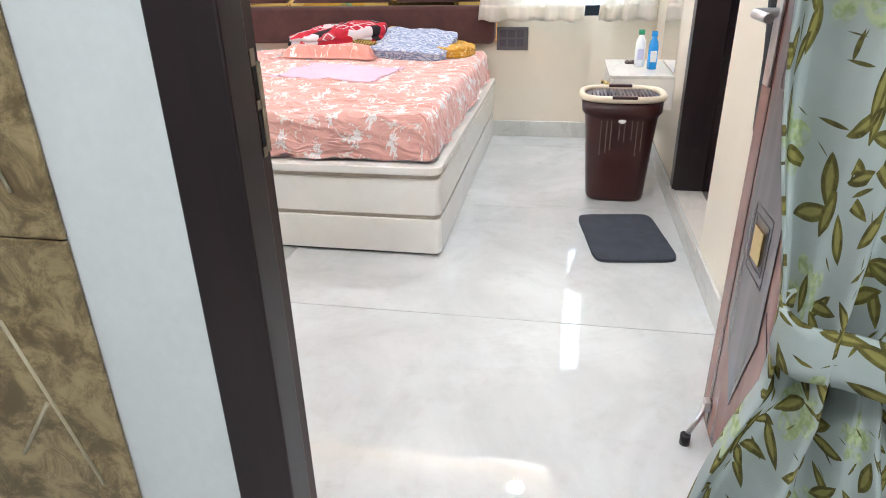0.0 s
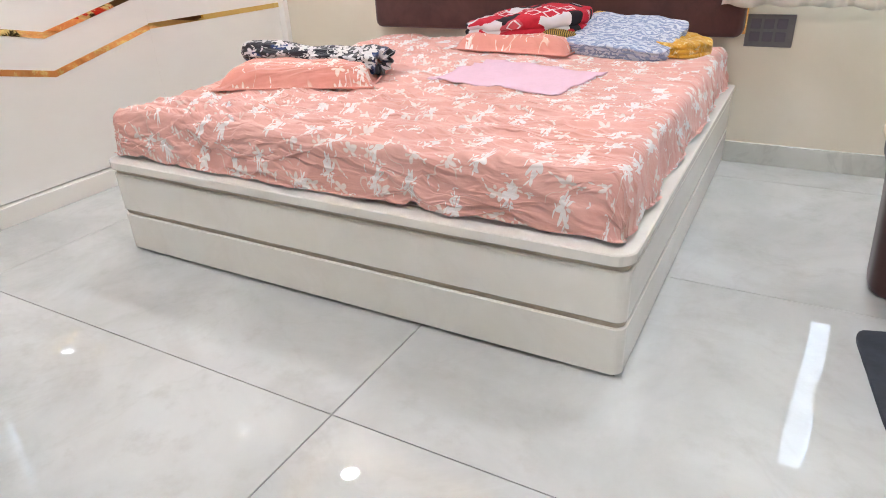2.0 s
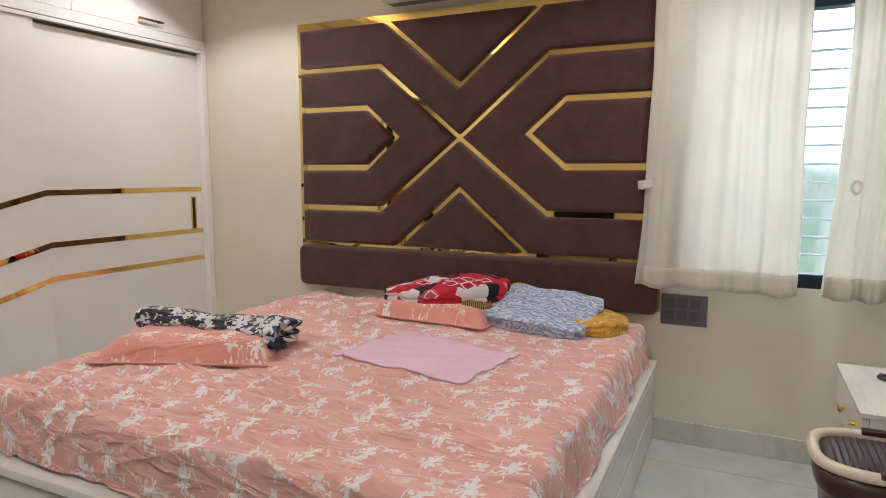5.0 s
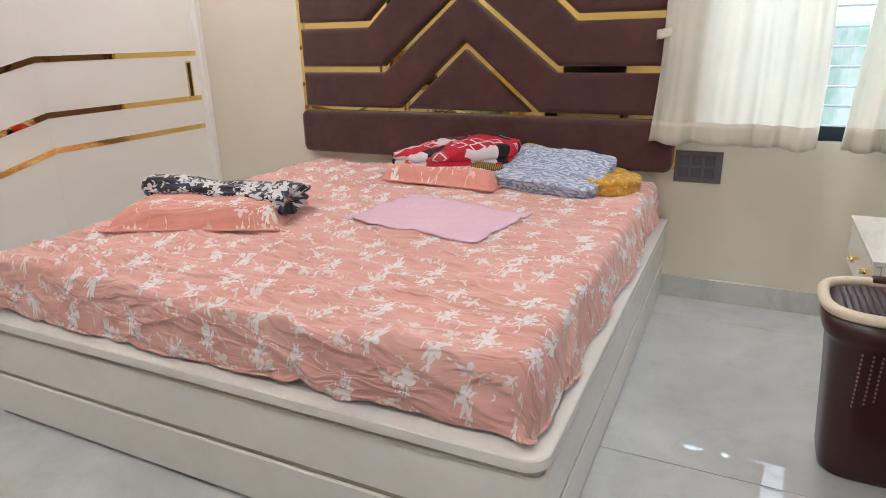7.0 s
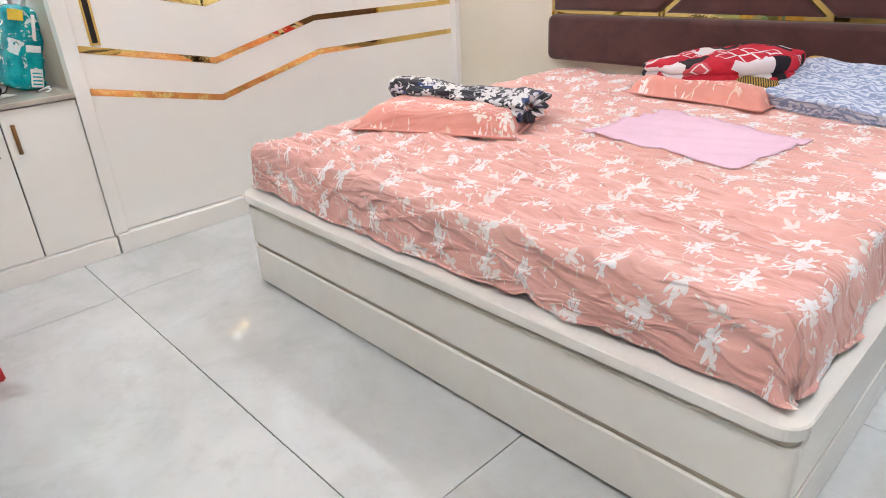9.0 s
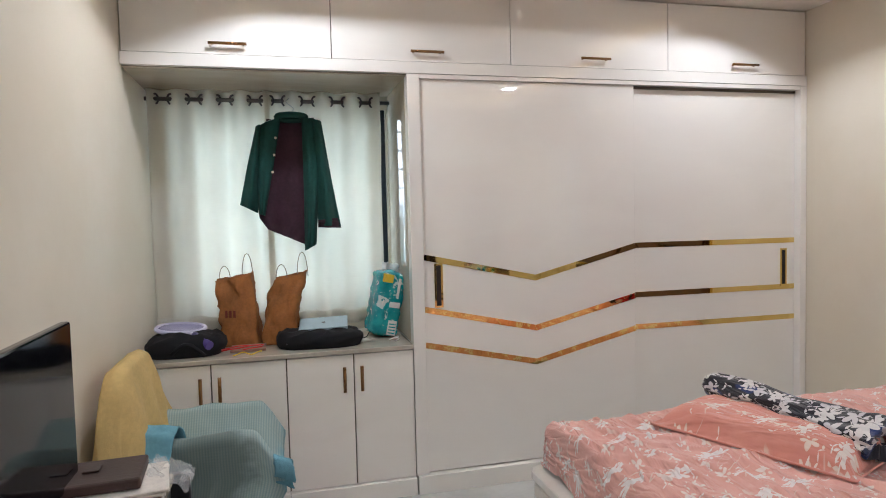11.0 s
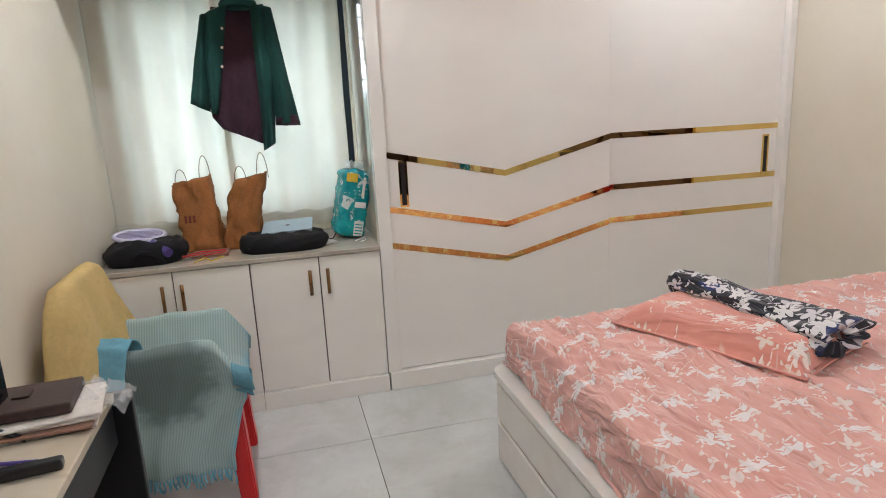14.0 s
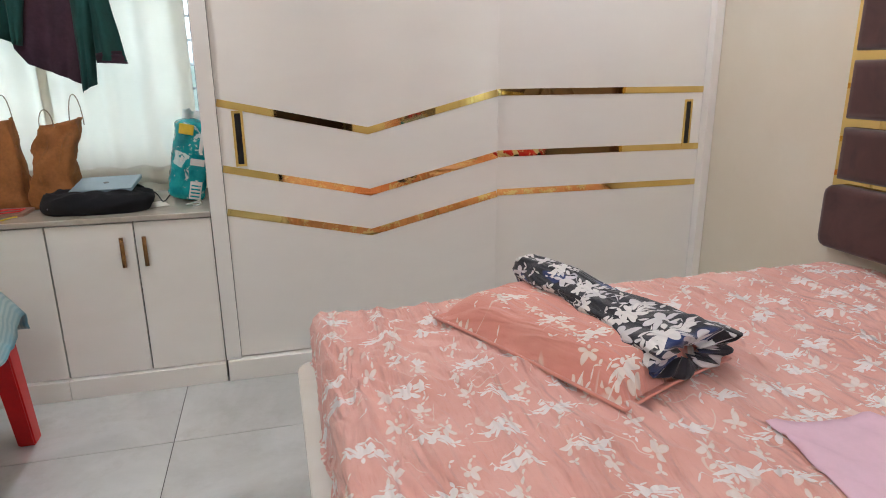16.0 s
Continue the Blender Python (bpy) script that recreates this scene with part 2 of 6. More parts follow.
def mat_wood_dark(name, a, b, rough=0.3):
    m = Nodes(name)
    mp = m.n("Mapping")
    mp.inputs["Scale"].default_value = (22.0, 22.0, 1.6)
    m.link(m.coords(), mp.inputs["Vector"])
    g = m.noise(1.0, 6, 0.6, mp.outputs[0], 0.5)
    col = m.mix(m.ramp(g, 0.3, 0.7), a, b)
    m.bump(g, 0.08, 0.003)
    return m.out(col, m.math('MULTIPLY_ADD', g, 0.15, rough - 0.07))


def mat_gold():
    m = Nodes("gold_mirror")
    f = m.noise(5, 3)
    return m.out(m.mix(f, hexc("e2c272"), hexc("efd68e")), m.math('MULTIPLY_ADD', f, 0.03, 0.01), 1.0)


def mat_velvet():
    m = Nodes("brown_upholstery")
    f = m.noise(7, 6, 0.65, None, 0.6)
    smudge = m.ramp(m.noise(6.5, 6, 0.7, None, 1.2), 0.52, 0.7)
    col = m.mix(m.ramp(f, 0.3, 0.75), hexc("482a26"), hexc("553430"))
    col = m.mix(m.math('MULTIPLY', smudge, 0.5), col, hexc("372320"))
    m.bump(m.noise(420, 2), 0.15, 0.002)
    return m.out(col, 0.8, 0.0, Sheen_Weight=0.35, Specular_IOR_Level=0.3)


def mat_curtain(name, tint, trans=0.45):
    """Thin cloth that lets daylight through."""
    m = Nodes(name)
    f = m.noise(2.5, 5, 0.6)
    col = m.mix(m.ramp(f, 0.35, 0.7), tuple(c * 0.93 for c in tint), tint)
    m.bump(m.noise(500, 2), 0.1, 0.002)
    m.out(col, 0.9)
    tr = m.n("BsdfTranslucent")
    m.link(col, tr.inputs[0])
    mx = m.n("MixShader")
    mx.inputs[0].default_value = trans
    m.link(m.b.outputs[0], mx.inputs[1])
    m.link(tr.outputs[0], mx.inputs[2])
    m.link(mx.outputs[0], m.t.nodes["Material Output"].inputs[0])
    return m.mat


def mat_glow(name, color, strength):
    m = Nodes(name)
    return m.out((0, 0, 0), 0.5, 0.0, Emission_Color=(*color, 1), Emission_Strength=strength)


def mat_glass():
    m = Nodes("clear_glass")
    return m.out((1, 1, 1), 0.01, 0.0, Transmission_Weight=1.0, IOR=1.45)


def mat_outside():
    """Far distance outside the window: bright sky over hazy trees and fields."""
    m = Nodes("far_landscape")
    p = m.coords("Generated")
    sep = m.n("SeparateXYZ")
    m.link(p, sep.inputs[0])
    z = m.math('ADD', sep.outputs[2], m.math('MULTIPLY', m.math('SUBTRACT', m.noise(14, 5, 0.6, p), 0.5), 0.02))
    green = m.mix(m.ramp(m.noise(30, 6, 0.7, p), 0.35, 0.65), hexc("a6cbb4"), hexc("dbeae3"))
    low = m.mix(m.ramp(z, 0.136, 0.152), hexc("c6dba6"), green)
    col = m.mix(m.ramp(z, 0.1935, 0.21), low, hexc("eef6fb"))
    m.out((0, 0, 0), 1.0, 0.0)
    m.link(m.ramp(z, 0.1935, 0.218, 0.8, 3.4), m.b.inputs["Emission Strength"])
    m.link(col, m.b.inputs["Emission Color"])
    return m.mat


def mat_pack():
    """Shiny teal packing film with drifting pale print and a yellow top."""
    m = Nodes("teal_printed_film")
    p = m.coords()
    col = m.mix(m.ramp(m.noise(16, 4), 0.35, 0.65), hexc("15868f"), hexc("2aa9ae"))
    col = m.mix(m.ramp(m.noise(19, 5, 0.65, p, 1.0), 0.57, 0.63), col, hexc("cfe3e2"))
    col = m.mix(m.ramp(m.noise(38, 3, 0.6, p, 0.6), 0.64, 0.68), col, hexc("e6ecea"))
    m.bump(m.noise(30, 4, 0.6, p, 1.0), 0.6, 0.006)
    return m.out(col, 0.2)


M_WALL = mat_wall()
M_CEIL = plain("white_ceiling_paint", hexc("efe9dc"), 0.7, var=0.03, bump=0.05)
M_TILE = mat_tile()
M_GROUT = plain("grey_grout", hexc("4c4a47"), 0.8)
M_SKIRT = mat_laminate("grey_marble_skirting", hexc("c4c4bd"), hexc("d2d2cb"), 0.2)
M_BED = mat_laminate("ivory_bed_laminate", hexc("e4e0d7"), hexc("e9e6df"), 0.2, 0.06)
M_WARD = mat_laminate("gloss_white_laminate", hexc("f0ece6"), hexc("f3f0ea"), 0.018, 0.0, 0.06)
M_WARD2 = mat_laminate("ivory_cabinet_laminate", hexc("efebe3"), hexc("f3f0e9"), 0.15, 0.0)
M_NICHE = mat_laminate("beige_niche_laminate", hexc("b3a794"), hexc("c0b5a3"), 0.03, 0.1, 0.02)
# shade in door gaps, track and under the bed, put into a dark colour
M_GAPSHADE = plain("painted_gap_shade", hexc("5b5347"), 0.8)
# taupe imitates the shade under the bed rim and between its boards
M_GROOVE = plain("taupe_groove_shade", hexc("b3a897"), 0.6)
M_GOLD = mat_gold()
M_BRASS = plain("brushed_brass", hexc("8f6a44"), 0.28, 1.0, var=0.1)
M_BLACK = plain("black_plastic", hexc("141316"), 0.35, var=0.3)
M_VELVET = mat_velvet()
M_DOORW = mat_wood_dark("dark_stained_wood", hexc("1a1013"), hexc("261719"), 0.35)
M_REVEAL = mat_wood_dark("brown_stained_wood", hexc("2f1915"), hexc("3f231d"), 0.5)
M_LEAF = mat_wood_dark("brown_door_veneer", hexc("7a5048"), hexc("8c6257"), 0.17)
M_INLAY = mat_wood_dark("grey_inlay_veneer", hexc("5c5658"), hexc("6d6668"), 0.19)
M_STRIKE = plain("worn_strike_steel", hexc("a3937c"), 0.5, 0.3, var=0.25, scale=40)
M_STEEL = plain("polished_steel", hexc("c9c9c9"), 0.3, 1.0, var=0.05)
M_SHEET = mat_floral("coral_floral_cotton", hexc("dfa699"), hexc("e8b6aa"), hexc("f0ebe9"), hexc("e9dacf"), 8.7, 0.0415, 1, crease=1.05)
M_PILLOW = mat_floral("coral_floral_pillowcase", hexc("de9585"), hexc("e6a292"), hexc("f4ece6"), hexc("ead8c8"), 8.2, 0.043, 3, crease=0.8)
M_NAVY = mat_floral("navy_floral_cotton", hexc("12121e"), hexc("191a2a"), hexc("e9e6e4"), hexc("dddae0"), 10.5, 0.060, 7, 0.85, dark=hexc("253a70"))
M_PINK = plain("pink_cloth", hexc("e7c4d4"), 0.9, var=0.04, bump=0.1, bscale=400)
M_MUSTARD = mat_floral("mustard_printed_cotton", hexc("d09a1e"), hexc("dca92c"), hexc("f0dca0"), hexc("e4c064"), 14, 0.022, 4, 0.8)
M_CURT = mat_curtain("cream_curtain_cloth", hexc("f3eee4"), 0.5)
M_CURTW = mat_curtain("white_curtain_cloth", hexc("f0ece2"), 0.55)
M_GLASS = mat_glass()
M_OUT = mat_outside()
M_SPOT = mat_glow("lit_lamp_face", (1.0, 0.97, 0.9), 18)
M_MAT = plain("charcoal_bath_mat", hexc("3a3e46"), 0.95, var=0.2, scale=14, bump=0.8, bscale=260)
M_BIN = plain("brown_plastic", hexc("3a1a18"), 0.3, var=0.08)
M_BINLID = plain("dark_purple_plastic", hexc("4c3a42"), 0.35, var=0.08)
M_IVORY = plain("ivory_plastic", hexc("dccdb4"), 0.4, var=0.05)
M_WHITEP = plain("white_plastic", hexc("ececea"), 0.35, var=0.04)
M_BLUEP = plain("blue_plastic", hexc("2f8fd6"), 0.25, var=0.08)
M_MIRROR = plain("silver_mirror", (0.9, 0.9, 0.9), 0.06, 1.0, var=0.0)
M_VMAR = mat_laminate("white_marble_top", hexc("dedad0"), hexc("e8e5dd"), 0.15)
M_COUNTER = mat_laminate("beige_marble_counter", hexc("a89f92"), hexc("bdb4a6"), 0.1)
M_SWITCH = plain("grey_switch_plate", hexc("6b6668"), 0.35, 0.3, var=0.08)
M_SWITCHK = plain("dark_grey_switch", hexc("57525a"), 0.3, 0.2, var=0.05)
M_KRAFT = plain("brown_kraft_paper", hexc("97602f"), 0.75, var=0.22, scale=11, bump=0.7, bscale=22)
M_KRAFTD = plain("maroon_print", hexc("6d3021"), 0.8)
M_CORD = plain("beige_cord", hexc("8d7d6c"), 0.8)
M_TEAL = mat_pack()
M_FILMW = plain("white_plastic_film", hexc("e4e6e4"), 0.25, var=0.08, bump=0.4, bscale=30)
M_YELLOWF = plain("yellow_plastic_film", hexc("e4c545"), 0.25)
M_NYLON = plain("black_nylon", hexc("0c0c10"), 0.92, var=0.3, bump=0.3, bscale=200)
M_ALU = plain("silver_aluminium", hexc("9fb0bd"), 0.35, 0.4, var=0.05)
M_PURPLE = plain("purple_plastic", hexc("4b3a86"), 0.35, var=0.08)
M_LILAC = plain("pale_lilac_plastic", hexc("cfcbe0"), 0.35, var=0.05)
M_RED = plain("red_plastic", hexc("cf1f22"), 0.35, var=0.08)
M_TURQ = plain("turquoise_towel_cloth", hexc("6fb2c4"), 0.95, var=0.08, bump=0.6, bscale=300)
M_YELT = plain("yellow_towel_cloth", hexc("cdb173"), 0.95, var=0.1, bump=0.7, bscale=280)
M_GREEN = plain("dark_green_cotton", hexc("17453f"), 0.9, var=0.2, bump=0.3, bscale=200)
M_MAROON = plain("dark_maroon_cotton", hexc("3b2430"), 0.9, var=0.25, bump=0.3, bscale=60)
M_TABLE = mat_laminate("pale_stone_laminate", hexc("c2b49d"), hexc("d3c7b2"), 0.18)
M_SCREEN = plain("black_glass_screen", hexc("0b0c10"), 0.08, var=0.1)
M_LEATHER = plain("dark_brown_leather", hexc("42302b"), 0.5, var=0.15, bump=0.3, bscale=120)
M_PAPER = plain("newsprint", hexc("d6cfc6"), 0.85, var=0.12, scale=30)
M_PAPERB = plain("brown_magazine_cover", hexc("8d6a58"), 0.5, var=0.2, scale=25)
M_BATHDOOR = plain("bathroom_door_face", hexc("1a1013"), 0.12, var=0.2)
M_SILL = mat_laminate("beige_marble_sill", hexc("d6cfc2"), hexc("e2ddd2"), 0.25)
M_WINF = plain("dark_window_frame", hexc("26303a"), 0.4, 0.3)
M_BARS = plain("white_window_bars", hexc("dfe5e8"), 0.5)
M_WHITEWALL = plain("pale_corridor_paint", hexc("d6d8d6"), 0.5, var=0.04, bump=0.1)


def mat_towel():
    """Ribbed pale turquoise towel with a grey damp patch and bluer ends."""
    m = Nodes("ribbed_turquoise_towel")
    uv = m.coords("UV")
    sep = m.n("SeparateXYZ")
    m.link(uv, sep.inputs[0])
    rib = m.math('SINE', m.math('MULTIPLY', sep.outputs[0], 640.0))
    row = m.math('SINE', m.math('MULTIPLY', sep.outputs[1], 640.0))
    col = m.mix(m.ramp(rib, -0.7, 0.5), hexc("93a8a7"), hexc("a6b6b3"))
    col = m.mix(m.math('MULTIPLY', m.ramp(row, 0.2, 0.9), 0.25), col, hexc("8a9f9e"))
    spot = m.vmath('LENGTH', m.vmath('MULTIPLY', m.vmath('SUBTRACT', uv, (0.30, 0.46, 0.0)), (1.0, 0.8, 0.0)))
    damp = m.ramp(m.math('ADD', spot, m.math('MULTIPLY', m.noise(9, 4, 0.6, uv), 0.16)), 0.19, 0.29, 1.0, 0.0)
    col = m.mix(m.math('MULTIPLY', damp, 0.75), col, hexc("4c5754"))
    blue = m.ramp(m.math('ADD', sep.outputs[0], m.math('MULTIPLY', m.noise(7, 3, 0.5, uv), 0.10)), 0.58, 0.63)
    col = m.mix(m.math('MULTIPLY', blue, 0.7), col, hexc("5aa6c2"))
    m.bump(m.math('ADD', m.math('ADD', rib, m.math('MULTIPLY', row, 0.4)), m.math('MULTIPLY', m.noise(250, 2, 0.5, uv), 0.8)), 0.10, 0.002)
    return m.out(col, 0.95)


def mat_red_print():
    m = Nodes("red_printed_cotton")
    uv = m.coords("UV")
    v = m.n("TexVoronoi", feature='F1', distance='MANHATTAN', voronoi_dimensions='2D')
    v.inputs["Scale"].default_value = 13
    m.link(uv, v.inputs["Vector"])
    rnd = m.n("SeparateColor")
    m.link(v.outputs["Color"], rnd.inputs[0])
    ring = m.ramp(m.math('ABSOLUTE', m.math('SUBTRACT', v.outputs["Distance"], 0.42)), 0.05, 0.07, 1.0, 0.0)
    col = m.mix(m.ramp(m.noise(20, 3, 0.6, uv), 0.3, 0.7), hexc("b01229"), hexc("c71f35"))
    col = m.mix(m.math('MULTIPLY', ring, m.ramp(rnd.outputs[1], 0.45, 0.5)), col, hexc("e2dcdc"))
    col = m.mix(m.ramp(rnd.outputs[0], 0.70, 0.72), col, hexc("1a151b"))
    col = m.mix(m.ramp(rnd.outputs[2], 0.84, 0.86), col, hexc("dcd6d8"))
    m.bump(m.noise(300, 2, 0.5, uv), 0.2, 0.002)
    return m.out(col, 0.85)


def mat_blue_print():
    m = Nodes("blue_and_white_block_print")
    uv = m.coords("UV")
    w = m.n("TexWave", wave_type='RINGS')
    w.inputs["Scale"].default_value, w.inputs["Distortion"].default_value = 9, 14
    w.inputs["Detail"].default_value, w.inputs["Detail Scale"].default_value = 3, 2.2
    m.link(uv, w.inputs["Vector"])
    col = m.mix(m.ramp(w.outputs["Fac"], 0.35, 0.6), hexc("8b98b8"), hexc("cdd2dc"))
    col = m.mix(m.math('MULTIPLY', m.ramp(m.noise(40, 3, 0.6, uv), 0.45, 0.6), 0.4), col, hexc("a4aecb"))
    m.bump(m.noise(300, 2, 0.5, uv), 0.2, 0.002)
    return m.out(col, 0.85)


def mat_stripe():
    m = Nodes("olive_striped_cotton")
    sep = m.n("SeparateXYZ")
    m.link(m.coords("UV"), sep.inputs[0])
    s = m.math('SINE', m.math('MULTIPLY', sep.outputs[0], 260.0))
    return m.out(m.mix(m.ramp(s, -0.2, 0.2), hexc("3b2c22"), hexc("a98a35")), 0.85)


def mat_leaf_curtain():
    """Grey-white door curtain printed with pointed olive leaves and pale green blossoms."""
    m = Nodes("leaf_printed_curtain")
    uv = m.coords("UV")
    ground = m.mix(m.ramp(m.noise(6, 4, 0.6, uv), 0.3, 0.7), hexc("9ea6a2"), hexc("b1b9b4"))
    tint = m.mix(m.ramp(m.noise(70, 3, 0.6, uv), 0.35, 0.65), hexc("453f14"), hexc("6a6428"))
    col = ground
    d, rnd = scatter(m, uv, 7.0, 15)
    bl = fan(m, d, 5, 0.017, 0.024, 0.015, m.math('MULTIPLY', rnd[0], 6.283), 0.6)
    blot = m.math('MULTIPLY', m.ramp(bl, 0.0, 0.3), m.ramp(m.noise(60, 4, 0.65, uv), 0.35, 0.55))
    col = m.mix(m.math('MULTIPLY', blot, 0.8), col, m.mix(m.ramp(m.noise(90, 2, 0.5, uv), 0.4, 0.6), hexc("8fa05a"), hexc("b9c48c")))
    for scale, seed, n, far, ln, wd in ((7.0, 2, 4, 0.034, 0.028, 0.0105), (7.3, 9, 3, 0.034, 0.028, 0.0110), (7.6, 21, 4, 0.032, 0.026, 0.0085), (8.2, 33, 3, 0.030, 0.026, 0.0095), (7.2, 47, 4, 0.033, 0.027, 0.0090), (7.8, 58, 3, 0.031, 0.027, 0.0100)):
        d, rnd = scatter(m, uv, scale, seed, 0.9)
        f = fan(m, d, n, far, ln, wd, m.math('MULTIPLY', rnd[0], 6.283), 0.9, True)
        inner = m.math('MULTIPLY', m.ramp(f, 0.35, 0.6), 0.55)
        col = m.mix(m.ramp(f, 0.0, 0.08), col, m.mix(inner, tint, hexc("a79f58")))
    m.bump(m.noise(400, 2, 0.5, uv), 0.2, 0.002)
    return m.out(col, 0.85)


def mat_corridor_tile():
    m = Nodes("brown_patterned_wall_tile")
    p = m.coords()
    f = m.noise(16, 8, 0.75, p, 0.6)
    col = m.mix(m.ramp(f, 0.38, 0.62), hexc("655436"), hexc("a8946c"))
    col = m.mix(m.math('MULTIPLY', m.ramp(m.noise(3, 4, 0.6, p), 0.45, 0.7), 0.5), col, hexc("4d3f28"))
    m.bump(f, 0.1, 0.004)
    return m.out(col, 0.3)


M_TOWEL = mat_towel()
M_REDP = mat_red_print()
M_BLUEPR = mat_blue_print()
M_STRIPE = mat_stripe()
M_LEAFC = mat_leaf_curtain()
M_CTILE = mat_corridor_tile()
M_TILELINE = plain("pale_tile_line", hexc("b3a88c"), 0.35)


# ---------------------------------------------------------------- mesh helpers
from mathutils.geometry import tessellate_polygon


def link_mesh(name, bm, mat, smooth=False):
    bmesh.ops.recalc_face_normals(bm, faces=bm.faces)
    me = bpy.data.meshes.new(name)
    bm.to_mesh(me)
    bm.free()
    if mat:
        me.materials.append(mat)
    if smooth:
        for p in me.polygons:
            p.use_smooth = True
    return new(name, me)


def part(name, bm, material, parent, label="", smooth=False):
    ob = link_mesh(name, bm, material, smooth)
    ob.parent = parent
    if parent.parent is None:
        ob.matrix_parent_inverse = parent.matrix_basis.inverted()
    if label:
        ob["label"] = label
    return ob


def thing(name, label, category, group="", at=(0, 0, 0), kind=""):
    e = new(name)
    e.empty_display_size = 0.1
    e.location = at
    bpy.context.view_layer.update()
    return tagged(e, label, category, group, kind)


def solo(name, bm, material, label, category, group="", kind="", smooth=False):
    return tagged(link_mesh(name, bm, material, smooth), label, category, group, kind)


def box(x0, x1, y0, y1, z0, z1, bevel=0.0, seg=2, bm=None):
    b = bmesh.new()
    r = bmesh.ops.create_cube(b, size=1.0)
    for v in r["verts"]:
        v.co = Vector(((x0 + x1) / 2 + v.co.x * (x1 - x0), (y0 + y1) / 2 + v.co.y * (y1 - y0), (z0 + z1) / 2 + v.co.z * (z1 - z0)))
    if bevel:
        bmesh.ops.bevel(b, geom=b.edges[:], offset=bevel, segments=seg, profile=0.5, affect='EDGES')
    if bm is None:
        return b
    return merge(bm, b)


def merge(bm, other):
    m = {}
    for v in other.verts:
        m[v] = bm.verts.new(v.co)
    for f in other.faces:
        try:
            nf = bm.faces.new([m[v] for v in f.verts])
            nf.smooth = f.smooth
        except ValueError:
            pass
    other.free()
    return bm


def turn(bm, m):
    bmesh.ops.transform(bm, matrix=m, verts=bm.verts)
    return bm


def tube(points, r, seg=8, bm=None, closed=False):
    """A round rod along the points."""
    b = bm or bmesh.new()
    pts = [Vector(p) for p in points]
    rings = []
    for i, p in enumerate(pts):
        a = pts[max(0, i - 1)] if not closed else pts[i - 1]
        c = pts[min(len(pts) - 1, i + 1)] if not closed else pts[(i + 1) % len(pts)]
        d = (c - a).normalized()
        u = d.orthogonal().normalized() if not rings else (rings[-1][1] - d * rings[-1][1].dot(d)).normalized()
        w = d.cross(u)
        ring = [b.verts.new(p + r * (u * math.cos(k * 2 * math.pi / seg) + w * math.sin(k * 2 * math.pi / seg))) for k in range(seg)]
        rings.append((ring, u))
    n = len(rings)
    for i in range(n if closed else n - 1):
        A, B = rings[i][0], rings[(i + 1) % n][0]
        for k in range(seg):
            f = b.faces.new((A[k], A[(k + 1) % seg], B[(k + 1) % seg], B[k]))
            f.smooth = True
    if not closed:
        b.faces.new(rings[0][0][::-1])
        b.faces.new(rings[-1][0])
    return b


def lathe(profile, seg=24, at=(0, 0, 0), sx=1.0, sy=1.0, power=2.0):
    """A turned shape from (radius, z) rows; power over 2 squares the plan."""
    b = bmesh.new()
    rings = []
    for r, z in profile:
        ring = []
        for k in range(seg):
            t = 2 * math.pi * k / seg
            c, s = math.cos(t), math.sin(t)
            q = (abs(c) ** power + abs(s) ** power) ** (-1 / power)
            ring.append(b.verts.new((at[0] + sx * r * c * q, at[1] + sy * r * s * q, at[2] + z)))
        rings.append(ring)
    for A, B in zip(rings, rings[1:]):
        for k in range(seg):
            f = b.faces.new((A[k], A[(k + 1) % seg], B[(k + 1) % seg], B[k]))
            f.smooth = True
    b.faces.new(rings[0][::-1])
    b.faces.new(rings[-1])
    return b


def grid(nu, nv, fn, uvfn=None, wrap=False):
    """A cloth-like sheet: fn(u, v) gives the place, uvfn(u, v) its pattern place in metres."""
    b = bmesh.new()
    uvl = b.loops.layers.uv.new("UVMap")
    vs = [[b.verts.new(fn(i / nu, j / nv)) for j in range(nv + 1)] for i in range(nu + 1)]
    for i in range(nu):
        for j in range(nv):
            f = b.faces.new((vs[i][j], vs[i + 1][j], vs[i + 1][j + 1], vs[i][j + 1]))
            f.smooth = True
            for lp, (a, c) in zip(f.loops, ((i, j), (i + 1, j), (i + 1, j + 1), (i, j + 1))):
                lp[uvl].uv = uvfn(a / nu, c / nv) if uvfn else (a / nu, c / nv)
    return b


def thick(ob, t, offset=-1.0):
    m = ob.modifiers.new("thickness", 'SOLIDIFY')
    m.thickness, m.offset = t, offset
    return ob


def offset_poly(pts, d):
    """The outline moved inwards by d (counter-clockwise points)."""
    out = []
    n = len(pts)
    for i in range(n):
        p0, p1, p2 = Vector(pts[i - 1]), Vector(pts[i]), Vector(pts[(i + 1) % n])
        e1, e2 = (p1 - p0).normalized(), (p2 - p1).normalized()
        n1, n2 = Vector((-e1.y, e1.x)), Vector((-e2.y, e2.x))
        k = (n1 + n2)
        k = k / max(0.25, k.dot(n1))
        out.append(p1 + k * d)
    return out


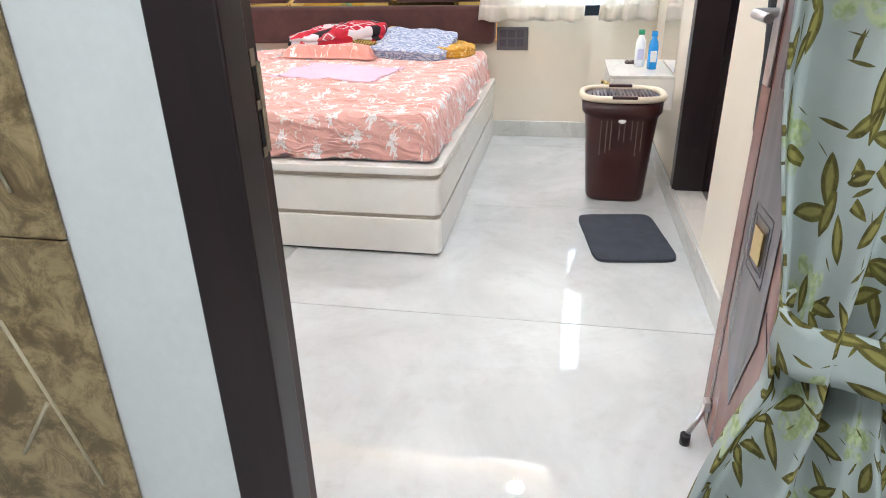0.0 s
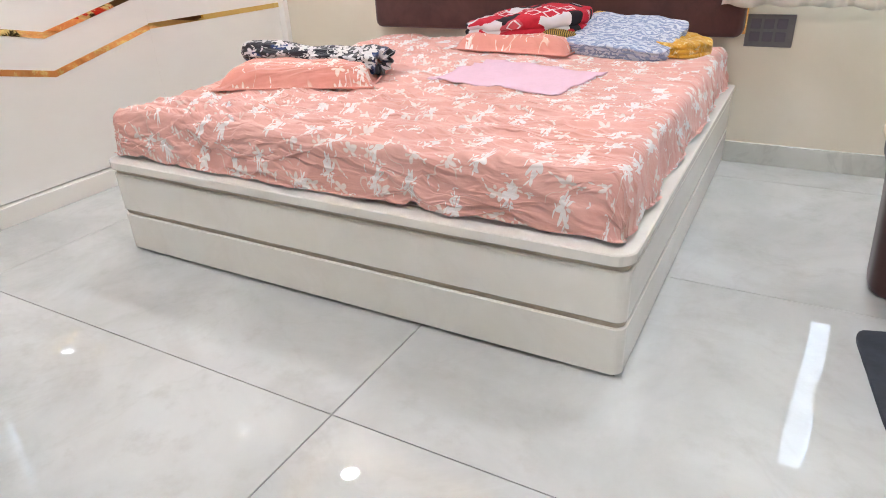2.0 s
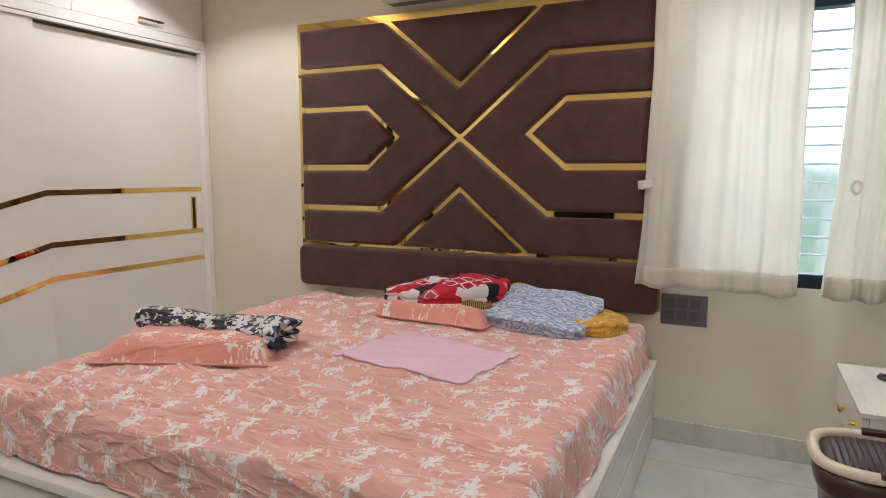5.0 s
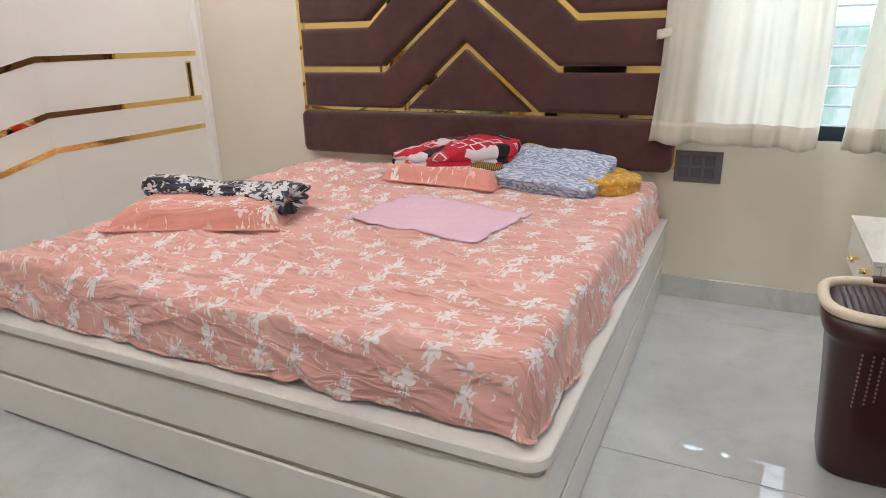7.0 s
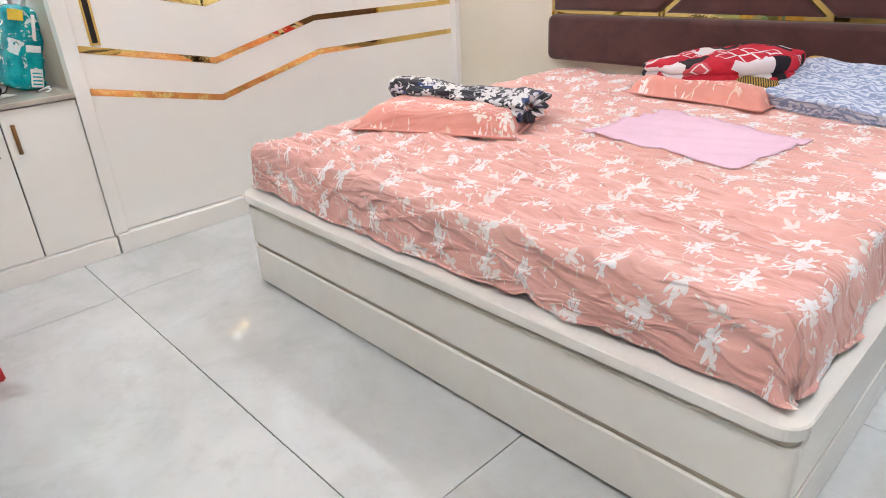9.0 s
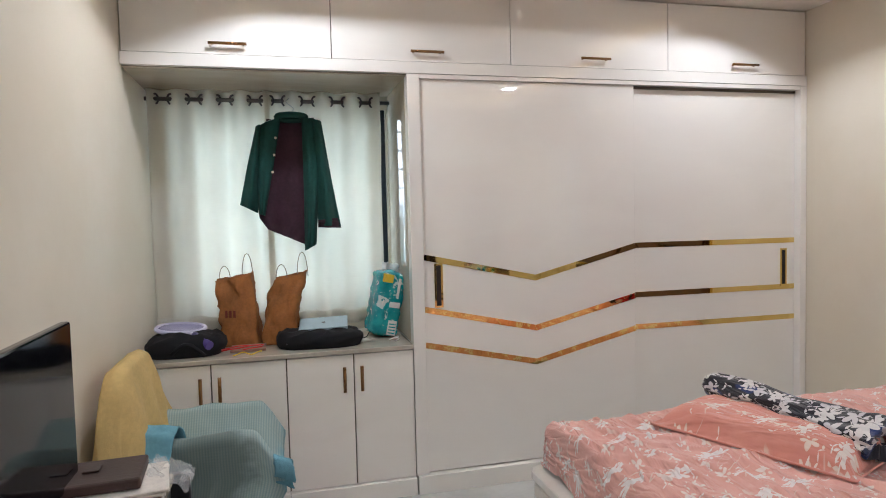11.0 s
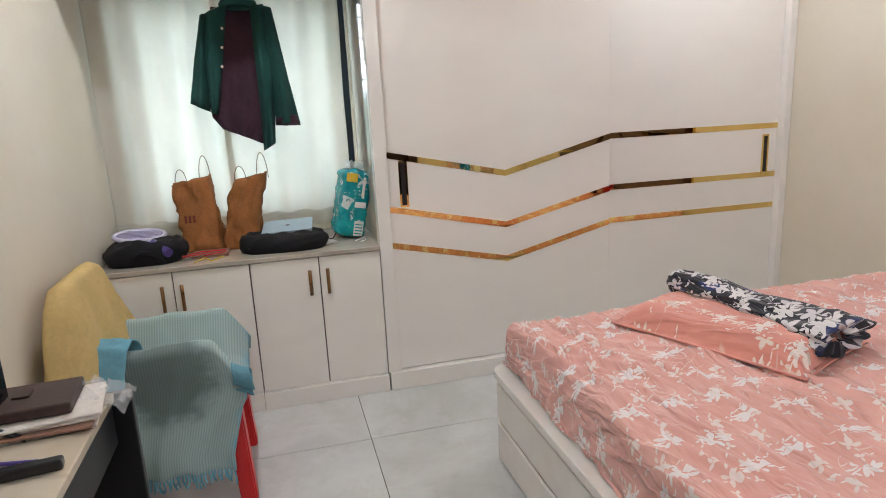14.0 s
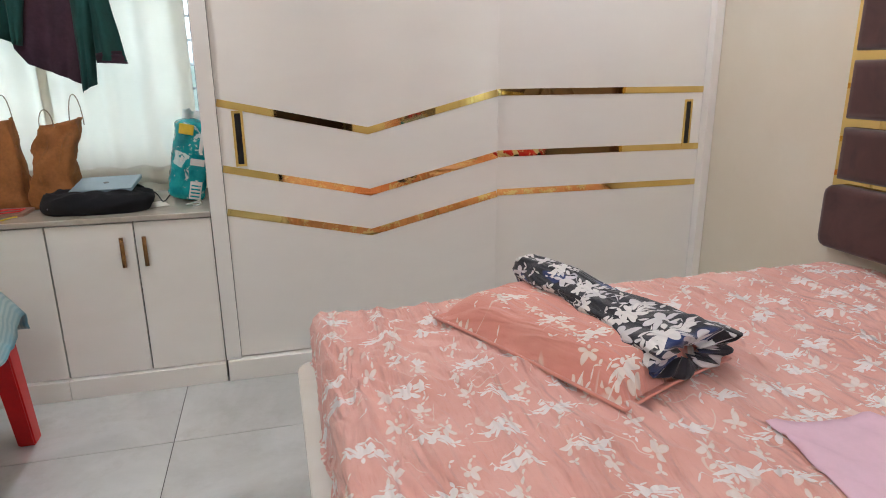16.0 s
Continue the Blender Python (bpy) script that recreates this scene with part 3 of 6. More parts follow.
def pad(pts, place, inset, depth):
    """An upholstered pad with soft edges over an outline; place(u, w, out) sets it in the room."""
    b = bmesh.new()
    rings = []
    for ins, out in ((inset, 0.0), (inset, depth * 0.55), (inset + 0.004, depth * 0.8), (inset + 0.012, depth * 0.95), (inset + 0.026, depth)):
        rings.append([b.verts.new(place(p.x, p.y, out)) for p in offset_poly(pts, ins)])
    n = len(pts)
    for A, B in zip(rings, rings[1:]):
        for k in range(n):
            f = b.faces.new((A[k], A[(k + 1) % n], B[(k + 1) % n], B[k]))
            f.smooth = True
    flat = [Vector((p.x, p.y, 0)) for p in offset_poly(pts, inset + 0.026)]
    for tri in tessellate_polygon([flat]):
        b.faces.new([rings[-1][i] for i in tri])
    return b


def nz(x, y, z=0.0):
    return noise.noise((x, y, z))


def ridged(x, y, z=0.0):
    return 1 - 2 * abs(noise.noise((x, y, z)))


def crest(v, lo):
    """The part of v above lo as a sharp crest."""
    return max(0.0, (v - lo) / (1 - lo)) ** 1.5


# ---------------------------------------------------------------- the room
STRUCT = "structure"
floor = tagged(link_mesh("floor", box(-3.7, 3.0, -4.6, 2.3, -0.12, -0.005), M_GROUT), "grey grout bed under large polished floor tiles", "floor", kind=STRUCT)

# walls, thick, with their openings
wn_ = box(-3.72, -0.02 + 0.14, YN, YN + 0.2, -0.1, 2.9)
box(1.0, XE + 0.2, YN, YN + 0.2, -0.1, 2.9, bm=wn_)
box(0.12, 1.0, YN, YN + 0.2, -0.1, 0.82, bm=wn_)
box(0.12, 1.0, YN, YN + 0.2, 2.12, 2.9, bm=wn_)
wall_north = solo("wall_north", wn_, M_WALL, "cream painted wall with a window opening", "wall", kind=STRUCT)
BD0, BD1 = -0.03, 0.76
we_ = box(XE, XE + 0.2, YS - 0.25, BD0, -0.1, 2.9)
box(XE, XE + 0.2, BD1, YN, -0.1, 2.9, bm=we_)
box(XE, XE + 0.2, BD0, BD1, 2.1, 2.9, bm=we_)
box(XE, XE + 0.2, BD0, BD1, -0.1, 0.085, bm=we_)
wall_east = solo("wall_east", we_, M_WALL, "cream painted wall with a bathroom doorway", "wall", kind=STRUCT)
ws_ = box(-3.72, -0.022, YSO + 0.004, YS, -0.1, 2.9)
box(1.0, XE + 0.2, YSO + 0.004, YS, -0.1, 2.9, bm=ws_)
box(-0.022, 1.0, YSO + 0.004, YS, 2.12, 2.9, bm=ws_)
wall_south = solo("wall_south", ws_, M_WALL, "cream painted wall with the entrance doorway", "wall", kind=STRUCT)
ww_ = box(XWB - 0.2, XWB, YS, -1.52, -0.1, 2.9)
box(XWB - 0.2, XWB, -0.355, YN, -0.1, 2.9, bm=ww_)
box(XWB - 0.2, XWB, -1.52, -0.355, -0.1, 0.92, bm=ww_)
box(XWB - 0.2, XWB, -1.52, -0.355, 2.06, 2.9, bm=ww_)
wall_west = solo("wall_west", ww_, M_WALL, "cream painted wall behind the fitted wardrobe", "wall", kind=STRUCT)

# corridor outside the entrance door
cw_ = box(-3.7, 3.0, -4.7, -4.5, -0.1, 2.7)
box(-1.7, -1.5, -4.5, YSO, -0.1, 2.7, bm=cw_)
box(2.4, 2.6, -4.5, YSO, -0.1, 2.7, bm=cw_)
solo("corridor_wall", cw_, M_WHITEWALL, "pale painted corridor walls", "wall", kind=STRUCT)
solo("corridor_ceiling", box(-3.7, 3.0, -4.7, YSO, 2.6, 2.7), M_CEIL, "white corridor ceiling", "ceiling", kind=STRUCT)
cf_ = box(-1.5, 0.082, YSO - 0.006, YSO + 0.004, 0.0, 2.6)
box(1.0, 2.4, YSO - 0.006, YSO + 0.004, 0.0, 2.6, bm=cf_)
box(0.07, 1.0, YSO - 0.006, YSO + 0.004, 2.12, 2.6, bm=cf_)
solo("corridor_plaster", cf_, M_WHITEWALL, "pale painted plaster beside the door frame", "wall", kind=STRUCT)


def rounded_rect(x0, x1, y0, y1, r, n=8):
    pts = []
    for cx, cy, a0 in ((x1 - r, y1 - r, 0), (x0 + r, y1 - r, 90), (x0 + r, y0 + r, 180), (x1 - r, y0 + r, 270)):
        for k in range(n + 1):
            a = radians(a0 + 90 * k / n)
            pts.append((cx + r * math.cos(a), cy + r * math.sin(a)))
    return pts


def tray_ceiling():
    """A lowered ceiling round a recessed tray with rounded corners and a hidden ledge for the light strips."""
    b = bmesh.new()
    inner = rounded_rect(-2.59, 0.60, -1.17, 1.56, 0.22)
    ledge = rounded_rect(-2.79, 0.80, -1.37, 1.76, 0.30)
    outer = rounded_rect(-3.72, XE + 0.2, YSO, YN + 0.2, 0.001)

    def ring(pts, z):
        return [b.verts.new((x, y, z)) for x, y in pts]

    def bridge(A, B):
        n = len(A)
        for k in range(n):
            b.faces.new((A[k], A[(k + 1) % n], B[(k + 1) % n], B[k]))
    o1, i1, i2, l2, l3 = ring(outer, ZC), ring(inner, ZC), ring(inner, ZC + 0.055), ring(ledge, ZC + 0.012), ring(ledge, 2.745)
    i3 = ring(inner, ZC + 0.055)
    i2b = ring(offset_poly(inner, -0.02), ZC + 0.055)
    i2c = ring(offset_poly(inner, -0.02), ZC + 0.012)
    bmesh.ops.delete(b, geom=i3, context='VERTS')
    bridge(o1, i1), bridge(i1, i2), bridge(i2, i2b), bridge(i2b, i2c), bridge(i2c, l2), bridge(l2, l3)
    b.faces.new(l3)
    o2 = ring(outer, 2.95)
    bridge(o1, o2)
    b.faces.new(o2)
    return b


solo("ceiling", tray_ceiling(), M_CEIL, "white lowered ceiling with a rounded lit tray", "ceiling", kind=STRUCT)

# skirting of grey marble
SK = 0.112
sk = box(0.012, XE - 0.013, YN - 0.012, YN - 0.0005, 0, SK, 0.002, 1)
solo("baseboard_north", sk, M_SKIRT, "grey marble skirting", "baseboard", kind=STRUCT)
sk = box(XE - 0.013, XE - 0.0005, BD1, YN - 0.0005, 0, SK, 0.002, 1)
box(XE - 0.013, XE - 0.0005, YS, BD1, 0, SK, 0.002, 1, bm=sk)
solo("baseboard_east", sk, M_SKIRT, "grey marble skirting", "baseboard", kind=STRUCT)
sk = box(-2.89, 0.03, YS + 0.0005, YS + 0.012, 0, SK, 0.002, 1)
solo("baseboard_south", sk, M_SKIRT, "grey marble skirting", "baseboard", kind=STRUCT)

# ---------------------------------------------------------------- entrance door
door_frame = thing("door_1", "dark stained wooden frame of the entrance door", "door frame", kind=STRUCT, at=(0.12, -1.8, 0))
pr = box(0.083, 0.164, YSO - 0.014, -1.86, 0, 2.10, 0.003)
part("jamb", pr, M_DOORW, door_frame, "dark stained door jamb", )
part("jamb", box(-0.02, 0.104, -1.8595, -1.717, 0, 2.10, 0.003), M_REVEAL, door_frame, "brown rebated inner jamb")
part("jamb", box(0.925, 1.015, YSO - 0.014, -1.86, 0, 2.10, 0.003), M_DOORW, door_frame)
part("jamb", box(0.968, 1.05, -1.8595, -1.735, 0, 2.10, 0.003), M_REVEAL, door_frame)
part("head", box(-0.02, 1.015, YSO - 0.014, -1.735, 2.10, 2.119, 0.003), M_DOORW, door_frame)
sp_ = box(0.1042, 0.1058, -1.729, -1.7172, 0.962, 1.082, 0.0006, 1)
for z0, z1, yy in ((1.078, 1.100, -1.742), (1.022, 1.034, -1.740), (0.958, 0.972, -1.741)):
    box(0.1042, 0.1056, yy, -1.7292, z0, z1, 0.0006, 1, bm=sp_)
part("strike_plate", sp_, M_STRIKE, door_frame, "worn pale strike plate let into the jamb")
for z0, z1 in ((1.036, 1.076), (0.975, 1.020)):
    part("latch_hole", box(0.1041, 0.1047, -1.7395, -1.7294, z0, z1), M_BLACK, door_frame, "dark latch hole")
leaf = thing("door_leaf", "open brown veneered door with grey inlay and steel lever", "door", at=(0.96, -1.70, 0))
LX, L0, L1 = 0.935, -1.71, -0.955
part("panel", box(LX, LX + 0.034, L0, L1, 0.012, 2.07, 0.003), M_LEAF, leaf)
g = bmesh.new()
vs = [g.verts.new((LX - 0.0025, y, z)) for y, z in ((-1.27, 2.06), (-1.27, 0.44), (-1.17, 0.20), (-1.05, 0.38), (-1.05, 2.06))]
f = g.faces.new(vs)
r = bmesh.ops.extrude_face_region(g, geom=[f])
for v in [e for e in r["geom"] if isinstance(e, bmesh.types.BMVert)]:
    v.co.x += 0.003
part("inlay", g, M_INLAY, leaf, "long grey inlay with a pointed end")
for zc in (0.62, 1.02, 1.42, 1.82):
    for k, hw in enumerate((0.062, 0.045)):
        fr = bmesh.new()
        for s in (-1, 1):
            box(LX - 0.0035, LX - 0.0026, -1.16 + s * hw - 0.002, -1.16 + s * hw + 0.002, zc - hw * 1.25, zc + hw * 1.25, bm=fr)
            box(LX - 0.0035, LX - 0.0026, -1.16 - hw, -1.16 + hw, zc + s * hw * 1.25 - 0.002, zc + s * hw * 1.25 + 0.002, bm=fr)
        part("ornament_line", fr, M_DOORW, leaf, "dark square line")
    for k in range(4):
        part("ornament", box(LX - 0.008 + 0.001 * k, LX - 0.0026, -1.16 - 0.032 + 0.008 * k, -1.16 + 0.032 - 0.008 * k, zc - 0.038 + 0.009 * k, zc + 0.038 - 0.009 * k, 0.001, 1), M_GOLD, leaf, "stepped gold ornament")
for y in (-1.03, -1.42):
    part("groove", box(LX - 0.0012, LX + 0.001, y - 0.0015, y + 0.0015, 0.03, 2.05), M_DOORW, leaf, "dark groove line")
for k in range(6):
    g = box(LX - 0.0012, LX + 0.001, -0.20, 0.0, -0.0015, 0.0015)
    turn(g, pose(0, -1.28, 0.18 + 0.34 * k, 55, 0, 0))
    part("groove", g, M_DOORW, leaf, "dark groove line")
part("lock_plate", box(LX - 0.006, LX - 0.0003, -1.02, -0.975, 0.93, 1.15, 0.002), M_STEEL, leaf, "steel lock plate")
lv = tube([(LX, -0.995, 1.08), (LX - 0.05, -0.995, 1.08), (LX - 0.055, -1.015, 1.08), (LX - 0.052, -1.11, 1.078)], 0.010, 10)
part("lever", lv, M_STEEL, leaf, "steel door lever")
part("edge_plate", box(LX + 0.008, LX + 0.026, L1 - 0.001, L1 + 0.003, 0.93, 1.14), M_STEEL, leaf, "steel edge plate")
st = thing("door_stopper", "chrome swing-down door stopper with rubber foot", "door stopper", at=(LX, -1.03, 0.09))
part("bracket", box(LX - 0.018, LX - 0.001, -1.045, -1.015, 0.075, 0.105, 0.003), M_STEEL, st)
part("arm", tube([(LX - 0.012, -1.03, 0.09), (LX - 0.03, -1.055, 0.06), (LX - 0.06, -1.085, 0.03)], 0.007), M_STEEL, st)
part("rubber_foot", turn(lathe([(0.014, 0), (0.014, 0.03)], 12), pose(LX - 0.064, -1.088, 0.0)), M_BLACK, st, "black rubber foot")

# black cloth on the hook behind the door
gk = grid(10, 24, lambda u, v: (1.035 + 0.018 * math.sin(u * 9 + v * 4), -1.02 + (0.50 - 0.07 * v + 0.03 * math.sin(v * 6)) * u, 1.75 - 1.00 * v))
thick(solo("hanging_cloth", gk, M_NYLON, "black garment hanging behind the open door", "garment", smooth=True), 0.006)

# leaf-printed curtain at the entrance, tied at its waist


def tied_curtain():
    def fn(u, v):
        z = 2.08 - 2.02 * v
        pinch = math.exp(-((z - 0.86) / 0.16) ** 2)
        left = 0.675 + 0.035 * pinch - 0.135 * max(0.0, 0.80 - z) ** 0.8
        right = 1.04 - 0.16 * pinch
        fold = 0.044 * (1 - 0.5 * pinch) * math.sin(u * 24 + 1.2 * math.sin(v * 5)) + 0.010 * math.sin(u * 61 + v * 9)
        return (left + (right - left) * u, -1.965 + fold + 0.01 * nz(u * 8, v * 6), z)
    return grid(80, 60, fn, lambda u, v: (u * 0.85, v * 2.0))


tc = thing("door_curtain", "white door curtain printed with olive leaves, tied back", "curtain", at=(0.85, -1.965, 2.08))
pc = part("cloth", tied_curtain(), M_LEAFC, tc, smooth=True)
thick(pc, 0.003)
tbk = grid(40, 4, lambda u, v: (0.796 + 0.094 * math.cos(u * 6.283), -1.967 + 0.044 * math.sin(u * 6.283) + 0.004 * math.sin(u * 40), 0.835 + 0.055 * v - 0.022 * math.cos(u * 6.283) + 0.006 * math.sin(u * 19)), lambda u, v: (u * 0.5, v * 0.055 + 0.4))
thick(part("tieback", tbk, M_LEAFC, tc, "cloth tie band", smooth=True), 0.004)
part("rod", tube([(0.0, -1.965, 2.09), (1.1, -1.965, 2.09)], 0.01), M_STEEL, tc, "thin steel rod")

# ---------------------------------------------------------------- bathroom doorway
bd = thing("door_2", "dark bathroom door with small pale flowers in its frame", "door", kind=STRUCT, at=(1.15, 0.36, 0.1))
part("jamb", box(XE - 0.012, XE + 0.19, BD1 - 0.075, BD1 - 0.001, 0.10, 2.10, 0.003), M_DOORW, bd, "dark stained jamb")
part("head", box(XE - 0.012, XE + 0.19, BD0 + 0.001, BD1 - 0.076, 2.03, 2.10, 0.003), M_DOORW, bd)
part("panel", box(XE + 0.13, XE + 0.165, BD0 + 0.004, BD1 - 0.078, 0.105, 2.03, 0.003), M_BATHDOOR, bd, "glossy dark door panel")
random.seed(5)
for k in range(30):
    y, z = random.uniform(0.05, 0.62), random.uniform(0.2, 1.9)
    fl = bmesh.new()
    n = random.choice((4, 5))
    c0 = fl.verts.new((0, 0, 0))
    ring = []
    for j in range(n * 2):
        a = math.pi * j / n
        rr = 0.032 if j % 2 == 0 else 0.012
        ring.append(fl.verts.new((0, rr * math.cos(a), rr * math.sin(a))))
    for j in range(n * 2):
        fl.faces.new((c0, ring[j], ring[(j + 1) % (n * 2)]))
    turn(fl, pose(XE + 0.1275, y, z, random.uniform(0, 90)) @ Matrix.Diagonal((1, 1, random.uniform(0.4, 0.9), 1)))
    part("flower_print", fl, M_PAPER, bd, "pale printed flower")
part("sill", box(XE - 0.014, XE + 0.19, BD0 + 0.001, BD1 - 0.001, 0.087, 0.105, 0.002), M_SILL, bd, "beige marble sill")
solo("bathroom_wall", box(XE + 0.2, XE + 0.3, BD0 - 0.4, BD1 + 0.4, -0.1, 2.7), M_WHITEWALL, "plain wall closing the bathroom side", "wall", kind=STRUCT)

# ---------------------------------------------------------------- windows
win = thing("window_1", "window with dark sill frame and white horizontal bars", "window", kind=STRUCT, at=(0.56, YN + 0.1, 0.82))
for nm, bx in (("frame_bottom", (0.12, 1.0, 0.82, 0.885)), ("frame_top", (0.12, 1.0, 2.06, 2.12)), ("frame_side", (0.12, 0.17, 0.885, 2.06)), ("frame_side", (0.95, 1.0, 0.885, 2.06))):
    part(nm, box(bx[0], bx[1], YN + 0.02, YN + 0.10, bx[2], bx[3], 0.004), M_WINF, win, "dark metal window frame")
pn = part("pane", box(0.17, 0.95, YN + 0.055, YN + 0.059, 0.885, 2.06), M_GLASS, win)
pn.visible_shadow = False
for k in range(13):
    z = 0.96 + 0.085 * k
    part("bar", tube([(0.13, YN + 0.15, z), (0.99, YN + 0.15, z)], 0.0065, 6), M_BARS, win)
part("bar", tube([(0.56, YN + 0.158, 0.82), (0.56, YN + 0.158, 2.12)], 0.007, 6), M_BARS, win)
win2 = thing("window_2", "window behind closed curtains above the counter", "window", kind=STRUCT, at=(XWB - 0.1, -1.0, 0.92))
for nm, bx in (("frame_bottom", (-1.52, -0.356, 0.92, 0.97)), ("frame_top", (-1.52, -0.356, 2.01, 2.06)), ("frame_side", (-1.52, -1.47, 0.97, 2.01)), ("frame_side", (-0.405, -0.356, 0.97, 2.01))):
    part(nm, box(XWB - 0.08, XWB - 0.02, bx[0], bx[1], bx[2], bx[3], 0.004), M_WINF, win2, "dark metal window frame")
pn = part("pane", box(XWB - 0.052, XWB - 0.048, -1.47, -0.405, 0.97, 2.01), M_GLASS, win2)
pn.visible_shadow = False
for k in range(9):
    z = 1.03 + 0.115 * k
    part("bar", tube([(XWB - 0.15, -1.515, z), (XWB - 0.15, -0.36, z)], 0.007, 6), M_BARS, win2)
bk = bmesh.new()
bk.faces.new([bk.verts.new(p) for p in ((-14, 24, -12), (22, 24, -12), (22, 24, 56), (-14, 24, 56))])
solo("backdrop_north", bk, M_OUT, "bright hazy sky over distant trees", "backdrop", kind=STRUCT)
bk = bmesh.new()
bk.faces.new([bk.verts.new(p) for p in ((-24, -16, -12), (-24, 14, -12), (-24, 14, 56), (-24, -16, 56))])
solo("backdrop_west", bk, M_OUT, "bright hazy sky over distant trees", "backdrop", kind=STRUCT)


def drape(x0, x1, y, z0, z1, folds, amp, seed, flare):
    """A hanging curtain along x that spreads to one side towards its hem."""
    def fn(u, v):
        z = z1 + (z0 - z1) * v
        a = amp * (0.5 + 0.5 * v)
        w = u + 0.05 * math.sin(u * 6.3 + seed)
        yy = y + a * math.sin(w * folds * 2 * math.pi + 0.5 * math.sin(v * 3 + seed)) + 0.35 * a * math.sin(w * folds * 5.1 * math.pi + seed + v) + 0.014 * nz(u * 5 + seed, v * 3)
        xx = x0 - flare * v ** 2.2 + (x1 - x0 + flare * v ** 2.2) * u
        return (xx + 0.012 * nz(seed, v * 3, u * 3), yy, z + 0.010 * nz(u * 4, seed, 3.0) * v + (0.006 * math.sin(u * folds * 6.28 + 1) if v > 0.97 else 0))
    return fn


YC = YN - 0.115
for nm, x0, x1, fo, sd, fl in (("curtain", -0.035, 0.60, 4, 1.0, 0.055), ("curtain", 0.745, 1.05, 3, 4.0, 0.055)):
    c = thing(nm, "cream cloth curtain hanging over the window", "curtain", "curtains at the north window", at=((x0 + x1) / 2, YC, 2.3))
    ob = part("cloth", grid(fo * 20, 44, drape(x0, x1, YC, 0.80, 2.32, fo, 0.020, sd, fl)), M_CURT, c, smooth=True)
    thick(ob, 0.002)
    fb = drape(x0, x1, YC - 0.004, 0.80, 2.32, fo, 0.020, sd, fl)
    ob = part("hem", grid(fo * 20, 4, lambda u, v: fb(u, 0.935 + 0.0645 * v)), M_CURT, c, "double sewn hem", smooth=True)
    thick(ob, 0.003)
    if sd < 2:
        tab = grid(10, 5, lambda u, v: (x0 - 0.05 + 0.06 * u, YC - 0.012 - 0.014 * math.sin(u * 4 + v), 1.262 + 0.014 * u + 0.042 * v + 0.006 * nz(u * 4, v * 3)))
        thick(part("tie", tab, M_CURT, c, "loose cloth tie tab", smooth=True), 0.004)
    else:
        part("tie", tube([(x0 + 0.045 + 0.018 * math.cos(a), YC - 0.035, 1.285 + 0.026 * math.sin(a)) for a in [k * math.pi / 6 for k in range(12)]], 0.007, 6, closed=True), M_CURT, c, "cloth tie loop")
solo("curtain_rod", tube([(-0.1, YC, 2.33), (1.06, YC, 2.33)], 0.012, 10), M_STEEL, "steel curtain rod above the window", "curtain rod")

# ---------------------------------------------------------------- bed
bed = thing("bed", "ivory laminate double bed base with three stacked front boards", "bed", at=(-1.05, 1.0, 0))


def rounded_slab(x0, x1, y0, y1, z0, z1, r, bev=0.004):
    """A slab with its two front corners rounded."""
    pts = [(x1, y1), (x0, y1)]
    for cx, cy, a0 in ((x0 + r, y0 + r, 180), (x1 - r, y0 + r, 270)):
        for k in range(9):
            a = radians(a0 + 90 * k / 8)
            pts.append((cx + r * math.cos(a), cy + r * math.sin(a)))
    b = bmesh.new()
    rings = []
    for ins, z in ((bev, z0), (0, z0 + bev), (0, z1 - bev), (bev, z1)):
        rings.append([b.verts.new((p.x, p.y, z)) for p in offset_poly(pts, ins)])
    n = len(pts)
    for A, B in zip(rings, rings[1:]):
        for k in range(n):
            b.faces.new((A[k], A[(k + 1) % n], B[(k + 1) % n], B[k]))
    b.faces.new(rings[0][::-1])
    b.faces.new(rings[-1])
    return b


BX0, BX1, BY0, BY1 = -2.115, 0.012, -0.035, 2.065
part("plinth", box(BX0 + 0.02, BX1 - 0.02, BY0 + 0.02, BY1, 0.0, 0.012), M_GAPSHADE, bed, "recessed plinth coloured dark for shade")
part("lower_board", rounded_slab(BX0, BX1, BY0, BY1, 0.012, 0.172, 0.035), M_BED, bed)
part("groove", rounded_slab(BX0 + 0.007, BX1 - 0.007, BY0 + 0.007, BY1, 0.17, 0.192, 0.03), M_GROOVE, bed, "groove with its shade coloured in taupe")
part("upper_board", rounded_slab(BX0, BX1, BY0, BY1, 0.19, 0.352, 0.035), M_BED, bed)
part("groove", rounded_slab(BX0 + 0.007, BX1 - 0.007, BY0 + 0.007, BY1, 0.35, 0.374, 0.03), M_GROOVE, bed, "groove with its shade coloured in taupe")
part("rim", rounded_slab(BX0 - 0.014, BX1 + 0.008, BY0 - 0.014, BY1, 0.372, 0.408, 0.06), M_BED, bed, "ivory top rim with rounded corners")
part("well", box(BX0 + 0.05, BX1 - 0.06, BY0 + 0.07, BY1 - 0.01, 0.4085, 0.412), M_BED, bed, "ivory mattress board")

# mattress under a wrinkled fitted sheet
MX0, MX1, MY0, MY1, MZ0, MZ1 = -2.080, -0.044, 0.008, 2.045, 0.412, 0.605
solo("mattress", box(MX0 + 0.02, MX1 - 0.02, MY0 + 0.02, MY1 - 0.02, MZ0 + 0.002, MZ1 - 0.02, 0.03, 3), M_PINK, "pale mattress under the sheet", "mattress")



